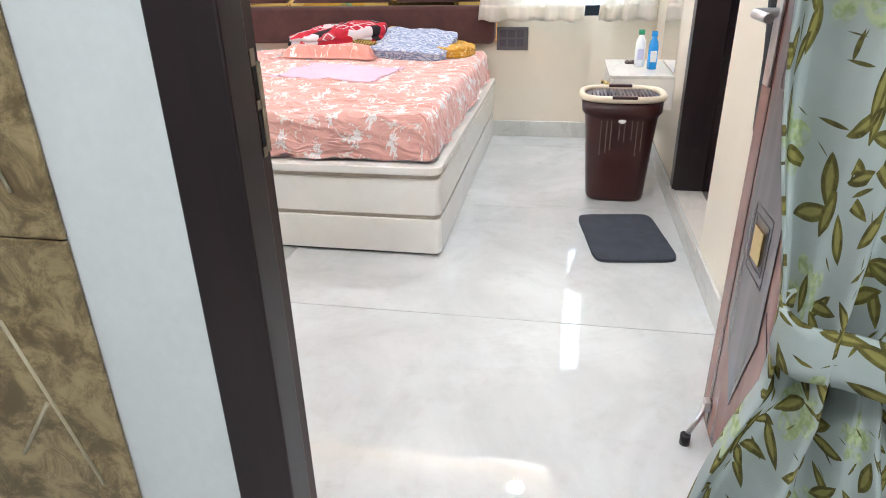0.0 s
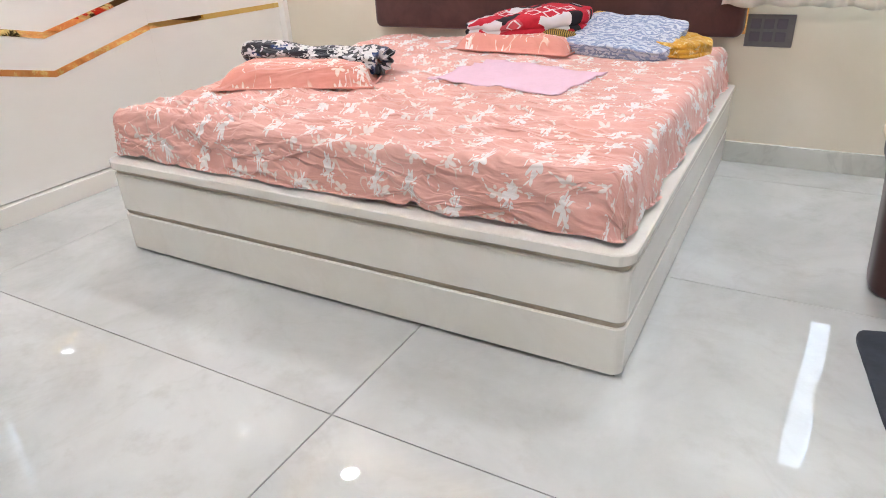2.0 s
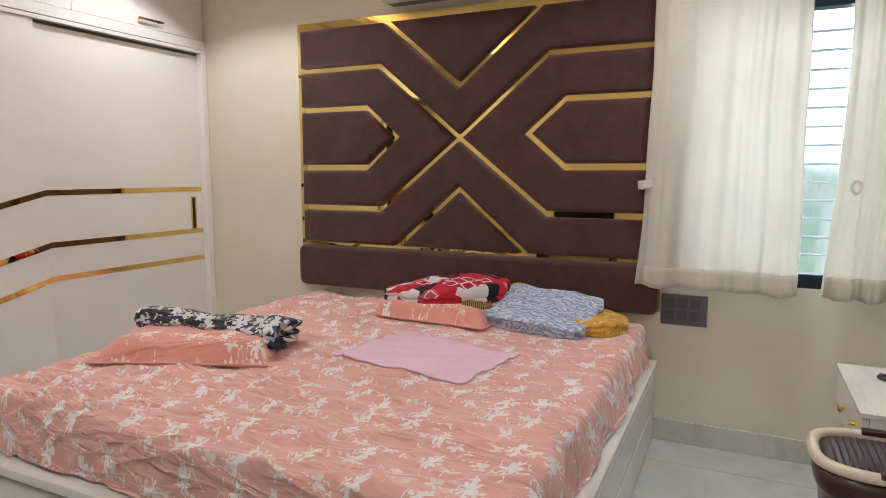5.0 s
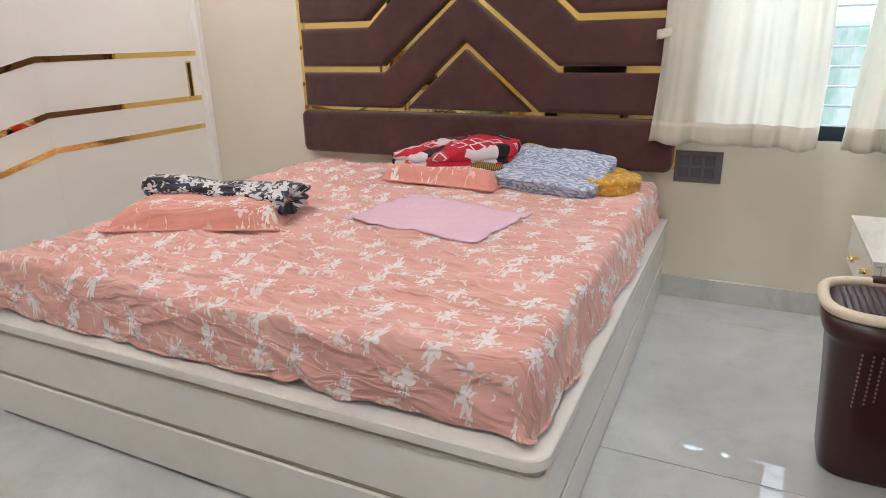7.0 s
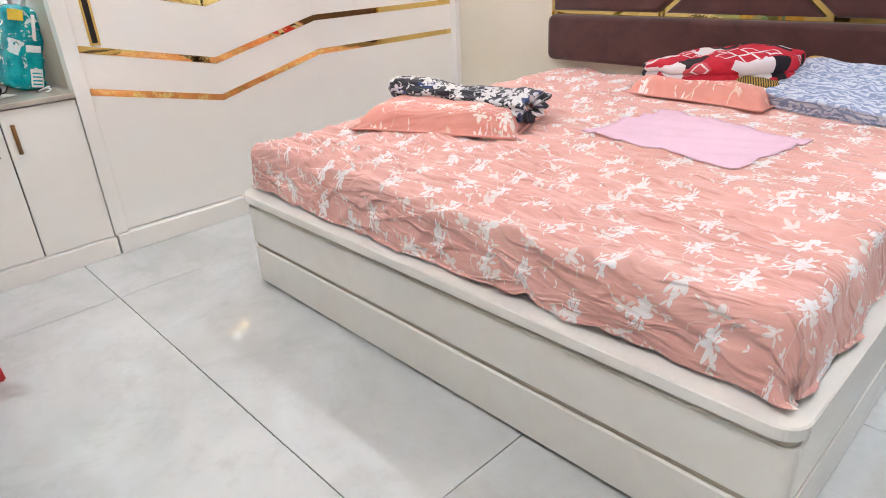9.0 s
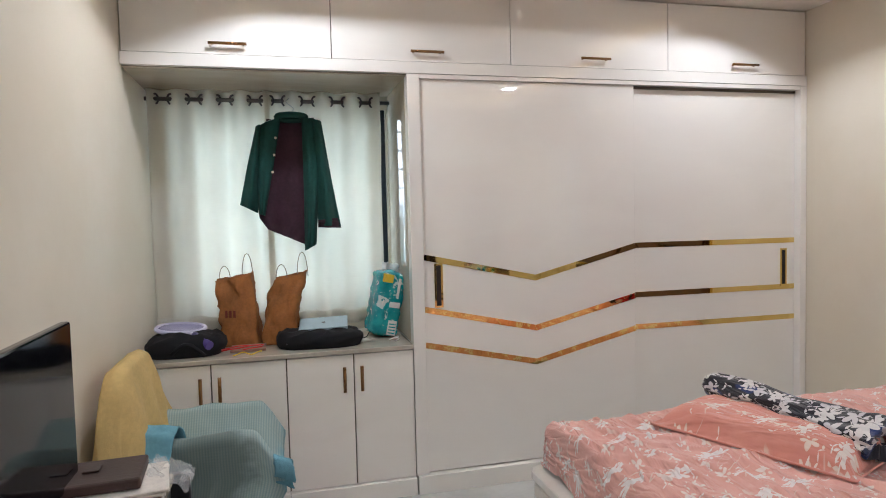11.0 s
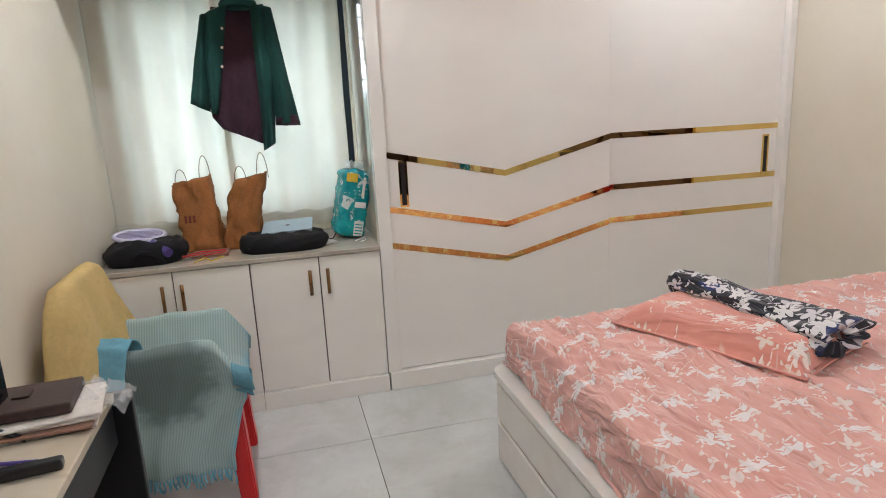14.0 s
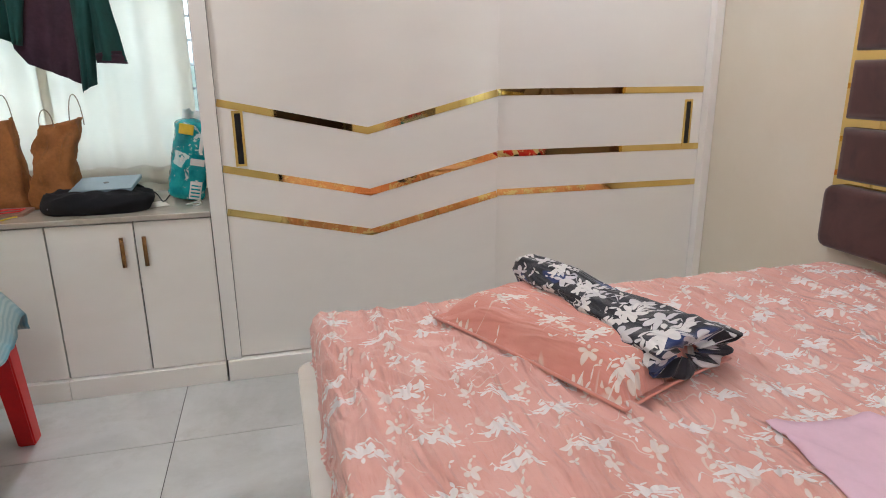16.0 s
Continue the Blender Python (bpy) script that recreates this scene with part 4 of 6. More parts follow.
def wrinkle(x, y):
    """Long pulled creases, mostly across the bed, deepest towards the foot and the wardrobe side."""
    wx = x * 0.9 + 0.22 * nz(x * 1.7, y * 1.7, 8.0)
    wy = y - 0.20 * x + 0.10 * nz(x * 2.3, y * 2.3, 2.0)
    west = min(1.0, max(0.0, (-0.5 - x) / 1.2))
    foot = min(1.0, max(0.0, (0.95 - y) / 0.9))
    m = (0.32 + 0.45 * west + 0.40 * foot) * min(1.0, 0.3 + 4.0 * max(0.0, x - MX0))
    a = crest(ridged(wx * 1.5, wy * 6.0, 5.0), 0.62)
    b = crest(ridged(wx * 2.6 + 7, wy * 12.0, 9.0), 0.60)
    c = crest(ridged(wx * 5.0 - wy * 5, wy * 9.0 + wx * 4, 14.0), 0.60)
    return m * (0.026 * a + 0.015 * b + 0.010 * c)


def sheet_at(x, y):
    """Where the sheet lies for a flat place; beyond the mattress edge it turns down."""
    cx, cy = min(max(x, MX0 + 0.034), MX1 - 0.034), min(max(y, MY0 + 0.034), MY1 - 0.034)
    dx, dy = x - cx, y - cy
    d = math.hypot(dx, dy)
    big = 0.010 * nz(x * 2.1, y * 2.6, 3.0) + 0.006 * nz(x * 5, y * 4, 1.0)
    z = MZ1 - 0.009 + big + wrinkle(x, y)
    if d < 1e-6:
        return Vector((x, y, z))
    ox, oy = dx / d, dy / d
    R = 0.034
    if d < R * math.pi / 2:
        a = d / R
        out, down = R * math.sin(a), R * (1 - math.cos(a))
    else:
        out, down = R, R + (d - R * math.pi / 2)
    s = x * abs(oy) + y * abs(ox)
    k = min(1.0, down / 0.14)
    side = 0.45 + 0.75 * abs(ox)
    gather = crest(ridged(s * 2.6 + 0.5 * down, 4.0), 0.25)
    drag = crest(ridged(s * 4.2 + down * 7 * (1 if nz(s * 1.3, 5.0) > 0 else -1), down * 1.5, 9.0), 0.5)
    out += k * (side * 0.021 * gather + 0.012 * nz(s * 3.5, down * 3, 2.0)) + 0.010 * drag * min(1.0, down / 0.05) + 0.010 * max(0.0, ox) * k
    zz = z - down
    low = MZ0 + 0.004 + 0.018 * max(0.0, nz(s * 3.2, 11.0)) + 0.012 * gather * side * k
    if zz < low:
        out += min(0.012, (low - zz) * (0.6 + 0.8 * nz(s * 5, 21.0)))
        zz = low + 0.002 * nz(s * 30, 1.0)
    return Vector((cx + ox * out, cy + oy * out, zz))


EX = 0.225
W_, H_ = (MX1 - MX0) - 0.1 + 2 * EX, (MY1 - MY0) - 0.1 + 2 * EX


def sheet_fn(u, v):
    x = MX0 + 0.05 - EX + W_ * u
    y = MY0 + 0.05 - EX + H_ * v
    return sheet_at(x, y)


sheet = solo("bed_sheet", grid(330, 330, sheet_fn, lambda u, v: (W_ * u, H_ * v)), M_SHEET, "wrinkled coral bed sheet printed with white flowers", "bed sheet", smooth=True)


def top_z(x, y):
    return sheet_at(x, y).z


def pillow(name, label, cx, cy, rz, sx, sy, h, mat, z0=None, flange=0.03, seed=0.0, lift=0.0):
    """A stuffed pillow with a flat sewn flange; the case is one cloth round it."""
    z0 = z0 if z0 is not None else top_z(cx, cy) - 0.004
    t = thing(name, label, "pillow", "pillows on the bed", at=(cx, cy, z0))
    m = pose(cx, cy, z0, 0, 0, rz)

    def half(sign):
        def fn(u, v):
            a, c = 2 * u - 1, 2 * v - 1
            px = a * sx / 2 * (1 - 0.03 * (1 - c * c))
            py = c * sy / 2 * (1 - 0.04 * (1 - a * a))
            ea, ec = max(0, 1 - (abs(a) * 1.05) ** 7.0), max(0, 1 - (abs(c) * 1.08) ** 5.0)
            body = (ea * ec) ** 0.52
            wr = 0.006 * nz(a * 3 + seed, c * 3) + 0.004 * ridged(a * 5 + seed, c * 5) * (1 - body)
            zt = h * (0.66 if sign > 0 else -0.26) * body
            mid = 0.016 + h * 0.22 * min(1.0, body * 1.3)
            return m @ Vector((px, py, mid + zt + wr * (0.4 + body)))
        return fn
    n = 44
    uv = lambda u, v: (u * sx + seed, v * sy)
    part("top_cover", grid(n, n, half(1), uv), mat, t, smooth=True)
    part("bottom_cover", grid(n, n, half(-1), uv), mat, t, smooth=True)
    e = half(1)
    edge = [(k / 12, 0) for k in range(12)] + [(1, k / 8) for k in range(8)] + [(1 - k / 12, 1) for k in range(12)] + [(0, 1 - k / 8) for k in range(8)]
    part("piping", tube([e(a, c) for a, c in edge], 0.0045, 6, closed=True), mat, t, "corded edge seam")
    return t


pillow("pillow", "coral floral pillow under a navy cloth", -1.63, 0.685, 22, 0.70, 0.42, 0.098, M_PILLOW, seed=1.3)
pillow("pillow", "coral floral pillow under folded red clothes", -1.02, 1.74, -4, 0.66, 0.40, 0.10, M_PILLOW, seed=4.1)


def heap(name, label, cx, cy, rz, sx, sy, h, z0, mat, seed, layers=3, power=3.0, amp=1.0, tilt=(0, 0), slope=0.0, flat=0.0):
    """A folded or bundled cloth: soft pile with layered edges, creases and an uneven outline. slope thins it towards +x, flat keeps its top level."""
    m = pose(cx, cy, z0, tilt[0], tilt[1], rz)

    def fn(u, v):
        a = 2 * math.pi * u
        c, sn = math.cos(a), math.sin(a)
        q = (abs(c) ** power + abs(sn) ** power) ** (-1 / power)
        edge = 1 + 0.07 * nz(c * 1.6 + seed, sn * 1.6, seed) + 0.03 * nz(c * 5, sn * 5 + seed)
        if v < 0.5:
            k = v / 0.5
            f = (k * layers) % 1.0 if k < 1 else 0.5
            rad = 0.945 + 0.055 * math.sqrt(max(0.0, 1 - (2 * f - 1) ** 2)) + 0.03 * nz(c * 2 + seed, sn * 2, int(min(k, 0.999) * layers) * 3.1)
            zz = h * (0.72 + 0.2 * flat) * k
        else:
            k = (v - 0.5) / 0.5
            rad = (1 - k) * 0.95
            zz = h * ((0.72 + 0.2 * flat) + (0.28 - 0.2 * flat) * math.sin(min(1, k * 1.5) * math.pi / 2))
        x, y = sx / 2 * c * q * rad * edge, sy / 2 * sn * q * rad * edge
        zz *= 1 - slope * (0.5 + x / sx)
        cr = 0.014 * amp * nz(x * 6 + seed, y * 8, seed) + 0.009 * amp * ridged(x * 9 + seed * 2, y * 12 + x * 6, seed)
        zz += cr * min(1, v * 2.0)
        return m @ Vector((x, y, max(zz, 0.0)))
    return solo(name, grid(110, 60, fn, uvp), mat, label, "folded clothes", smooth=True)


def uvp(u, v):
    a = 2 * math.pi * u
    r = 0.36 - 0.2 * v if v < 0.5 else 0.26 * (1 - v) / 0.5
    return (r * math.cos(a) + 1, r * math.sin(a) + 1)


tz = MZ1


def navy_bundle(u, v):
    """A rolled cloth that widens towards a frilled end slipping off the pillow."""
    ax, ay, dx, dy = -1.985, 0.68, 0.69, 0.195
    a = 2 * math.pi * v
    ln = math.hypot(dx, dy)
    ex, ey = dx / ln, dy / ln
    s_ = max(0.0, (u - 0.45) / 0.55)
    hw = 0.056 + 0.020 * math.sin(u * 3.0) + 0.085 * s_ * s_ * (3 - 2 * s_)
    ht = 0.072 + 0.012 * math.sin(u * 7 + 1) + 0.012 * nz(u * 5, 2.0)
    close = math.sqrt(max(0.0, 1 - (1 - min(1.0, u / 0.07)) ** 2))
    back = 0.0
    if u > 0.955:
        close *= 1 - 0.75 * (u - 0.955) / 0.045
        back = 0.06 * (u - 0.955) / 0.045
    frill = max(0.0, u - 0.72) / 0.28
    rad = 1 + 0.16 * nz(u * 5, math.cos(a) * 1.5, math.sin(a) * 1.5) + 0.20 * max(0, ridged(u * 4 + a * 0.6, math.cos(a) * 2, 4.0) - 0.3) + 0.13 * frill * math.sin(9 * a + 5 * u + 2 * nz(u * 6, a)) 
    c, sn = math.cos(a) * rad * close, math.sin(a) * rad * close
    out = hw * c
    al = u * ln + 0.025 * frill * nz(math.cos(a) * 3, math.sin(a) * 3, 8.0) - back
    px, py = ax + ex * al - ey * out, ay + ey * al + ex * out
    off = min(1.0, max(0.0, (u - 0.55) / 0.40))
    low = MZ1 + 0.072 * (1 - 0.75 * off) + 0.006 + 0.03 * max(0.0, (0.0 if c < 0 else -c)) * off
    zz = low + ht * (0.5 + 0.5 * sn) * (1 + 0.10 * off)
    return (px, py, max(zz, MZ1 + 0.004))


solo("navy_cloth", grid(120, 72, navy_bundle, lambda u, v: (u * 0.70, v * 0.42)), M_NAVY, "navy cotton cloth with white flowers bundled on a pillow", "folded clothes", smooth=True)
heap("red_cloth", "folded red cloth with black and white print on a pillow", -1.02, 1.80, 186, 0.68, 0.40, 0.175, tz + 0.060, M_REDP, 3.0, 2, 2.1, 1.3, slope=0.55)
heap("striped_cloth", "olive striped cloth tucked beside the red clothes", -0.80, 1.70, 30, 0.20, 0.15, 0.06, tz + 0.046, M_STRIPE, 5.0, 3, 2.6)
heap("yellow_cloth", "mustard yellow printed cloth under the blue one", -0.27, 1.80, -35, 0.38, 0.30, 0.075, tz - 0.002, M_MUSTARD, 8.0, 3, 2.4, 1.4)
heap("yellow_cloth_corner", "orange corner of cloth behind the blue one", -0.63, 1.95, 0, 0.20, 0.10, 0.20, tz - 0.002, M_MUSTARD, 9.0, 2, 2.2, slope=0.5)
heap("blue_cloth", "folded blue and white block printed cloth", -0.50, 1.77, -9, 0.56, 0.34, 0.085, tz + 0.024, M_BLUEPR, 4.0, 5, 7.0, 0.9, tilt=(18, 3), flat=1.0)

pk = grid(30, 22, lambda u, v: (lambda x, y: (x, y, top_z(x, y) + 0.004 + (0.010 * max(0, nz(u * 3, v * 3)))))(
    *(Vector((-1.13, 0.90)) * (1 - u) * (1 - v) + Vector((-0.50, 0.80)) * u * (1 - v) + Vector((-0.42, 1.22)) * u * v + Vector((-1.03, 1.36)) * (1 - u) * v
      + Vector((0.008 * nz(u * 9, v * 9), 0.008 * nz(u * 9, v * 9, 5)))).to_tuple()))
thick(solo("pink_cloth", pk, M_PINK, "flat pink cloth spread on the bed", "cloth", smooth=True), 0.003, 1.0)

# ---------------------------------------------------------------- headboard
hb = thing("headboard", "dark brown upholstered headboard with gold mirror lines", "headboard", at=(-1.06, 2.07, 0.65))
part("mirror_backing", box(-2.145, 0.028, 2.048, 2.0695, 0.66, 2.232, 0.002, 1), M_GOLD, hb, "gold mirror backing sheet")


def hplace(u, w, out):
    return (-1.06 + u, 2.047 - out, w)


E_ = 1.06
XA, XH, HX, HT = 0.50, 1.95, 0.59, 0.392
pads = [
    [(-0.463, 2.20), (0, 1.813), (0.463, 2.20)],
    [(-E_, XH), (-XA, XH), (0, 1.532), (XA, XH), (E_, XH), (E_, 2.20), (0.463, 2.20), (0, 1.813), (-0.463, 2.20), (-E_, 2.20)],
    [(-E_, XH), (-E_, 1.718), (-HX, 1.718), (-HT, 1.545), (-HX, 1.372), (-E_, 1.372), (-E_, 1.128), (-XA, 1.128), (0, 1.532), (-XA, XH)],
    [(-E_, 1.718), (-E_, 1.372), (-HX, 1.372), (-HT, 1.545), (-HX, 1.718)],
    [(-E_, 1.128), (-E_, 0.90), (-0.405, 0.90), (0, 1.252), (0.405, 0.90), (E_, 0.90), (E_, 1.128), (XA, 1.128), (0, 1.532), (-XA, 1.128)],
    [(-0.405, 0.90), (0.405, 0.90), (0, 1.252)],
]
pads.append([(-x, z) for x, z in reversed(pads[2])])
pads.append([(-x, z) for x, z in reversed(pads[3])])
for p_ in pads:
    part("pad", pad(p_, hplace, 0.0165, 0.038), M_VELVET, hb, "brown upholstered pad")
low_pad = [(cx_ + 0.045 * math.cos(radians(a_)), cz_ + 0.045 * math.sin(radians(a_))) for cx_, cz_, a0_ in ((1.04, 0.855, 0), (-1.04, 0.855, 90), (-1.04, 0.685, 180), (1.04, 0.685, 270)) for a_ in (a0_, a0_ + 30, a0_ + 60, a0_ + 90)]
part("lower_pad", pad(low_pad, hplace, 0.006, 0.052), M_VELVET, hb, "long brown upholstered lower pad")

ac = thing("air_conditioner", "white wall-mounted air conditioner above the headboard", "air conditioner", at=(-1.05, 2.07, 2.3))
part("body", box(-1.50, -0.62, 1.86, 2.069, 2.272, 2.545, 0.03, 4), M_WHITEP, ac)
part("flap", box(-1.46, -0.66, 1.872, 1.95, 2.258, 2.271, 0.004), M_WHITEP, ac, "white louvre flap")
part("outlet", box(-1.46, -0.66, 1.955, 2.03, 2.262, 2.2715), M_SWITCHK, ac, "dark air outlet")

sw = thing("switch_board", "dark grey switch board on the wall", "switch board", at=(0.13, YN, 0.68))
part("plate", box(0.026, 0.240, YN - 0.010, YN, 0.600, 0.752, 0.003), M_SWITCH, sw)
for i in range(3):
    for j in range(2):
        part("switch", box(0.046 + 0.058 * i, 0.092 + 0.058 * i, YN - 0.014, YN - 0.0102, 0.625 + 0.06 * j, 0.672 + 0.06 * j, 0.002, 1), M_SWITCHK, sw)

# ---------------------------------------------------------------- wardrobe wall
PL = -2.895
ward = thing("wardrobe", "gloss white sliding wardrobe with gold mirror strips", "wardrobe", at=(-2.95, 0.9, 0))
part("carcass", box(XWB + 0.001, -2.985, -0.335, 2.069, 0.0, 2.135), M_WARD2, ward)
part("side_post", box(-3.515 + 0.53, -2.912, -0.342, -0.278, 0.095, 2.139, 0.003), M_WARD, ward)
part("side_post", box(-2.984, -2.912, 2.024, 2.068, 0.095, 2.139, 0.003), M_WARD, ward)
part("plinth", box(-2.984, PL, -0.336, 2.068, 0.0, 0.094, 0.002), M_WARD2, ward, "white plinth board")
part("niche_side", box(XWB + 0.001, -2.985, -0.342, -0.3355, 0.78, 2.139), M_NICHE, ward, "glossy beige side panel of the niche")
part("head_rail", box(-2.984, -2.916, -0.278, 2.024, 2.118, 2.139, 0.002), M_WARD, ward)
part("track", box(-2.984, -2.952, 0.93, 2.023, 2.104, 2.117), M_GAPSHADE, ward, "sliding track coloured dark for shade")


def strip_mesh(pts, w, x):
    """A flat mirror strip along points (y, z) with mitred bends."""
    b = bmesh.new()
    top, bot = [], []
    for i, p in enumerate(pts):
        p = Vector(p)
        a = (p - Vector(pts[i - 1])).normalized() if i else (Vector(pts[1]) - p).normalized()
        c = (Vector(pts[i + 1]) - p).normalized() if i < len(pts) - 1 else a
        n = Vector((-(a.y + c.y), a.x + c.x)).normalized()
        k = w / 2 / max(0.3, n.dot(Vector((-a.y, a.x))))
        top.append(p + n * k)
        bot.append(p - n * k)
    for i in range(len(pts) - 1):
        q = [b.verts.new((x, v.x, v.y)) for v in (bot[i], bot[i + 1], top[i + 1], top[i])]
        f = b.faces.new(q)
        r = bmesh.ops.extrude_face_region(b, geom=[f])
        for v in [e for e in r["geom"] if isinstance(e, bmesh.types.BMVert)]:
            v.co.x -= 0.002
    return b


D1, D2 = -2.93, -2.958
d1 = part("sliding_door", box(D1 - 0.022, D1, -0.277, 0.932, 0.1, 2.117, 0.0015, 1), M_WARD, ward, "gloss white sliding door")
d2 = part("sliding_door", box(D2 - 0.022, D2, 0.90, 2.023, 0.1, 2.103, 0.0015, 1), M_WARD, ward, "gloss white sliding door")
for za, zb, zc in ((1.217, 1.085, 1.235), (0.948, 0.815, 0.956), (0.764, 0.632, 0.773)):
    part("mirror_strip", strip_mesh([(-0.276, za), (0.335, zb), (0.931, zc)], 0.03, D1 + 0.002), M_GOLD, d1, "gold mirror strip")
    part("mirror_strip", strip_mesh([(0.933, zc), (2.022, zc - 0.004)], 0.03, D2 + 0.002), M_GOLD, d2, "gold mirror strip")
for d, xx, y in ((d1, D1, -0.20), (d2, D2, 1.945)):
    pl = bmesh.new()
    box(xx, xx + 0.004, y - 0.022, y + 0.022, 0.955, 0.965, bm=pl)
    box(xx, xx + 0.004, y - 0.022, y + 0.022, 1.173, 1.183, bm=pl)
    box(xx, xx + 0.004, y - 0.022, y - 0.012, 0.965, 1.173, bm=pl)
    box(xx, xx + 0.004, y + 0.012, y + 0.022, 0.965, 1.173, bm=pl)
    part("pull_frame", pl, M_GOLD, d, "gold frame of the recessed pull")
    part("pull_recess", box(xx, xx + 0.001, y - 0.012, y + 0.012, 0.965, 1.173), M_BLACK, d, "dark recessed pull")

loft = thing("loft_cabinet", "row of gloss white loft cabinets under the ceiling", "cabinet", at=(-2.95, 0.2, 2.14))
# dark body colour stands in for the shade between the doors
part("body", box(XWB + 0.001, -2.945, YS + 0.001, 2.069, 2.14, ZC - 0.001), M_GAPSHADE, loft, "cabinet body coloured dark for shade")
part("bottom_rail", box(-2.9445, -2.912, YS + 0.001, 2.068, 2.141, 2.198, 0.002), M_WARD, loft)
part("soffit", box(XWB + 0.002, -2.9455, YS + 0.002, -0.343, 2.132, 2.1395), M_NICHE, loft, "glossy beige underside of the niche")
ys_ = [YS + 0.004, -0.708, 0.214, 1.142, 2.066]
for k in range(4):
    dd = part("door", box(-2.944, -2.922, ys_[k] + 0.002, ys_[k + 1] - 0.002, 2.202, ZC - 0.008, 0.0015, 1), M_WARD, loft)
    yc = (-1.185, -0.236, 0.69, 1.63)[k]
    h = tube([(-2.921, yc - 0.07, 2.246), (-2.895, yc - 0.07, 2.246)], 0.005)
    tube([(-2.921, yc + 0.07, 2.246), (-2.895, yc + 0.07, 2.246)], 0.005, bm=h)
    tube([(-2.895, yc - 0.085, 2.246), (-2.895, yc + 0.085, 2.246)], 0.007, bm=h)
    part("handle", h, M_BRASS, dd, "brass bar handle")

DY = [-1.648, -1.321, -0.974, -0.648, -0.343]
for k in range(2):
    u = thing("base_cabinet", "ivory two-door base cabinet with bronze handles", "cabinet", "base cabinets under the counter", at=(-2.95, (DY[2 * k] + DY[2 * k + 2]) / 2, 0))
    y0, y1 = DY[2 * k], DY[2 * k + 2] - 0.002
    part("body", box(XWB + 0.001, -2.939, y0, y1, 0.0, 0.752), M_GAPSHADE, u, "cabinet body coloured dark for shade")
    part("plinth", box(-2.938, PL - 0.002, y0, y1, 0.0, 0.088, 0.002), M_WARD2, u, "ivory plinth")
    for j in range(2):
        ya, yb = DY[2 * k + j] + 0.003, DY[2 * k + j + 1] - 0.003
        dd = part("door", box(-2.938, -2.918, ya, yb, 0.092, 0.748, 0.0015, 1), M_WARD2, u)
        yh = yb - 0.045 if j == 0 else ya + 0.035
        part("handle", tube([(-2.902, yh, 0.565), (-2.902, yh, 0.69)], 0.0085, 10), M_BRASS, dd, "bronze rod handle")
        part("handle_post", tube([(-2.918, yh, 0.59), (-2.902, yh, 0.59)], 0.005), M_BRASS, dd, "bronze handle post")
        part("handle_post", tube([(-2.918, yh, 0.665), (-2.902, yh, 0.665)], 0.005), M_BRASS, dd, "bronze handle post")
solo("counter_top", box(XWB + 0.001, -2.908, YS + 0.001, -0.3435, 0.753, 0.776, 0.003), M_COUNTER, "beige marble counter top in the window niche", "counter top")

# niche curtains on a rod with rings
CX = -3.44
rod = thing("niche_curtain_rod", "dark metal rod with eyelet rings in the niche", "curtain rod", at=(CX, -1.0, 2.085))
part("rod", tube([(CX, YS + 0.001, 2.083), (CX, -0.343, 2.083)], 0.011, 10), M_SWITCH, rod)
for y0, y1, sd in ((-1.635, -1.01, 2.0), (-1.045, -0.405, 6.0)):
    c = thing("niche_curtain", "sunlit cream eyelet curtain in the window niche", "curtain", "curtains in the niche", at=(CX, (y0 + y1) / 2, 2.1))

    def cf(u, v, y0=y0, y1=y1, sd=sd):
        a = 0.028 * (1 - 0.25 * v)
        x = CX + (0.012 if sd > 3 else 0) + a * math.cos(u * 4 * 2 * math.pi) + 0.012 * nz(u * 4, v * 2, sd) * v
        return (x, y0 + (y1 - y0) * (u + 0.01 * nz(sd, v * 3)) + 0.02 * (v - 0.5) * nz(sd, u * 2), 2.135 - 1.305 * v + 0.006 * math.sin(u * 25) * v)
    ob = part("cloth", grid(72, 40, cf, None), M_CURTW, c, smooth=True)
    thick(ob, 0.002)
    hm = part("hem", grid(72, 3, lambda u, v: (lambda q: (q[0] + 0.004, q[1], q[2]))(cf(u, 0.94 + 0.0595 * v))), M_CURTW, c, "double cream hem", smooth=True)
    thick(hm, 0.002)
    for k in range(8):
        uu = (k + 0.5) / 8
        px = cf(uu, 0.042)
        ring = [(px[0] + 0.004 * math.sin(a), px[1] + 0.026 * math.cos(a) * 0.6, 2.083 + 0.026 * math.sin(a)) for a in [q * math.pi / 7 for q in range(14)]]
        part("eyelet", tube(ring, 0.0055, 6, closed=True), M_SWITCHK, c, "dark metal eyelet ring")

# ---------------------------------------------------------------- things on the counter
# dark green shirt on a wire hanger
shirt = thing("shirt", "dark green shirt with maroon lining on a wire hanger", "shirt", at=(-3.32, -0.93, 2.0))
SX_ = -3.31


def panel(left, right, depth, n=26, folds=3.0, seed=0.0):
    """A cloth panel between two edges given as (y, z) rows from top to bottom."""
    def along(rows, t):
        k = t * (len(rows) - 1)
        i = min(int(k), len(rows) - 2)
        return Vector(rows[i]).lerp(Vector(rows[i + 1]), k - i)

    def fn(u, v):
        p = along(left, v).lerp(along(right, v), u)
        bulge = math.sin(u * math.pi)
        x = SX_ + depth * bulge + 0.010 * math.sin(u * folds * 6.28 + 2 * v + seed) * v + 0.008 * nz(u * 4 + seed, v * 6)
        return (x, p.x, p.y)
    return grid(n, n, fn, lambda u, v: (u * 0.3, v * 0.7))


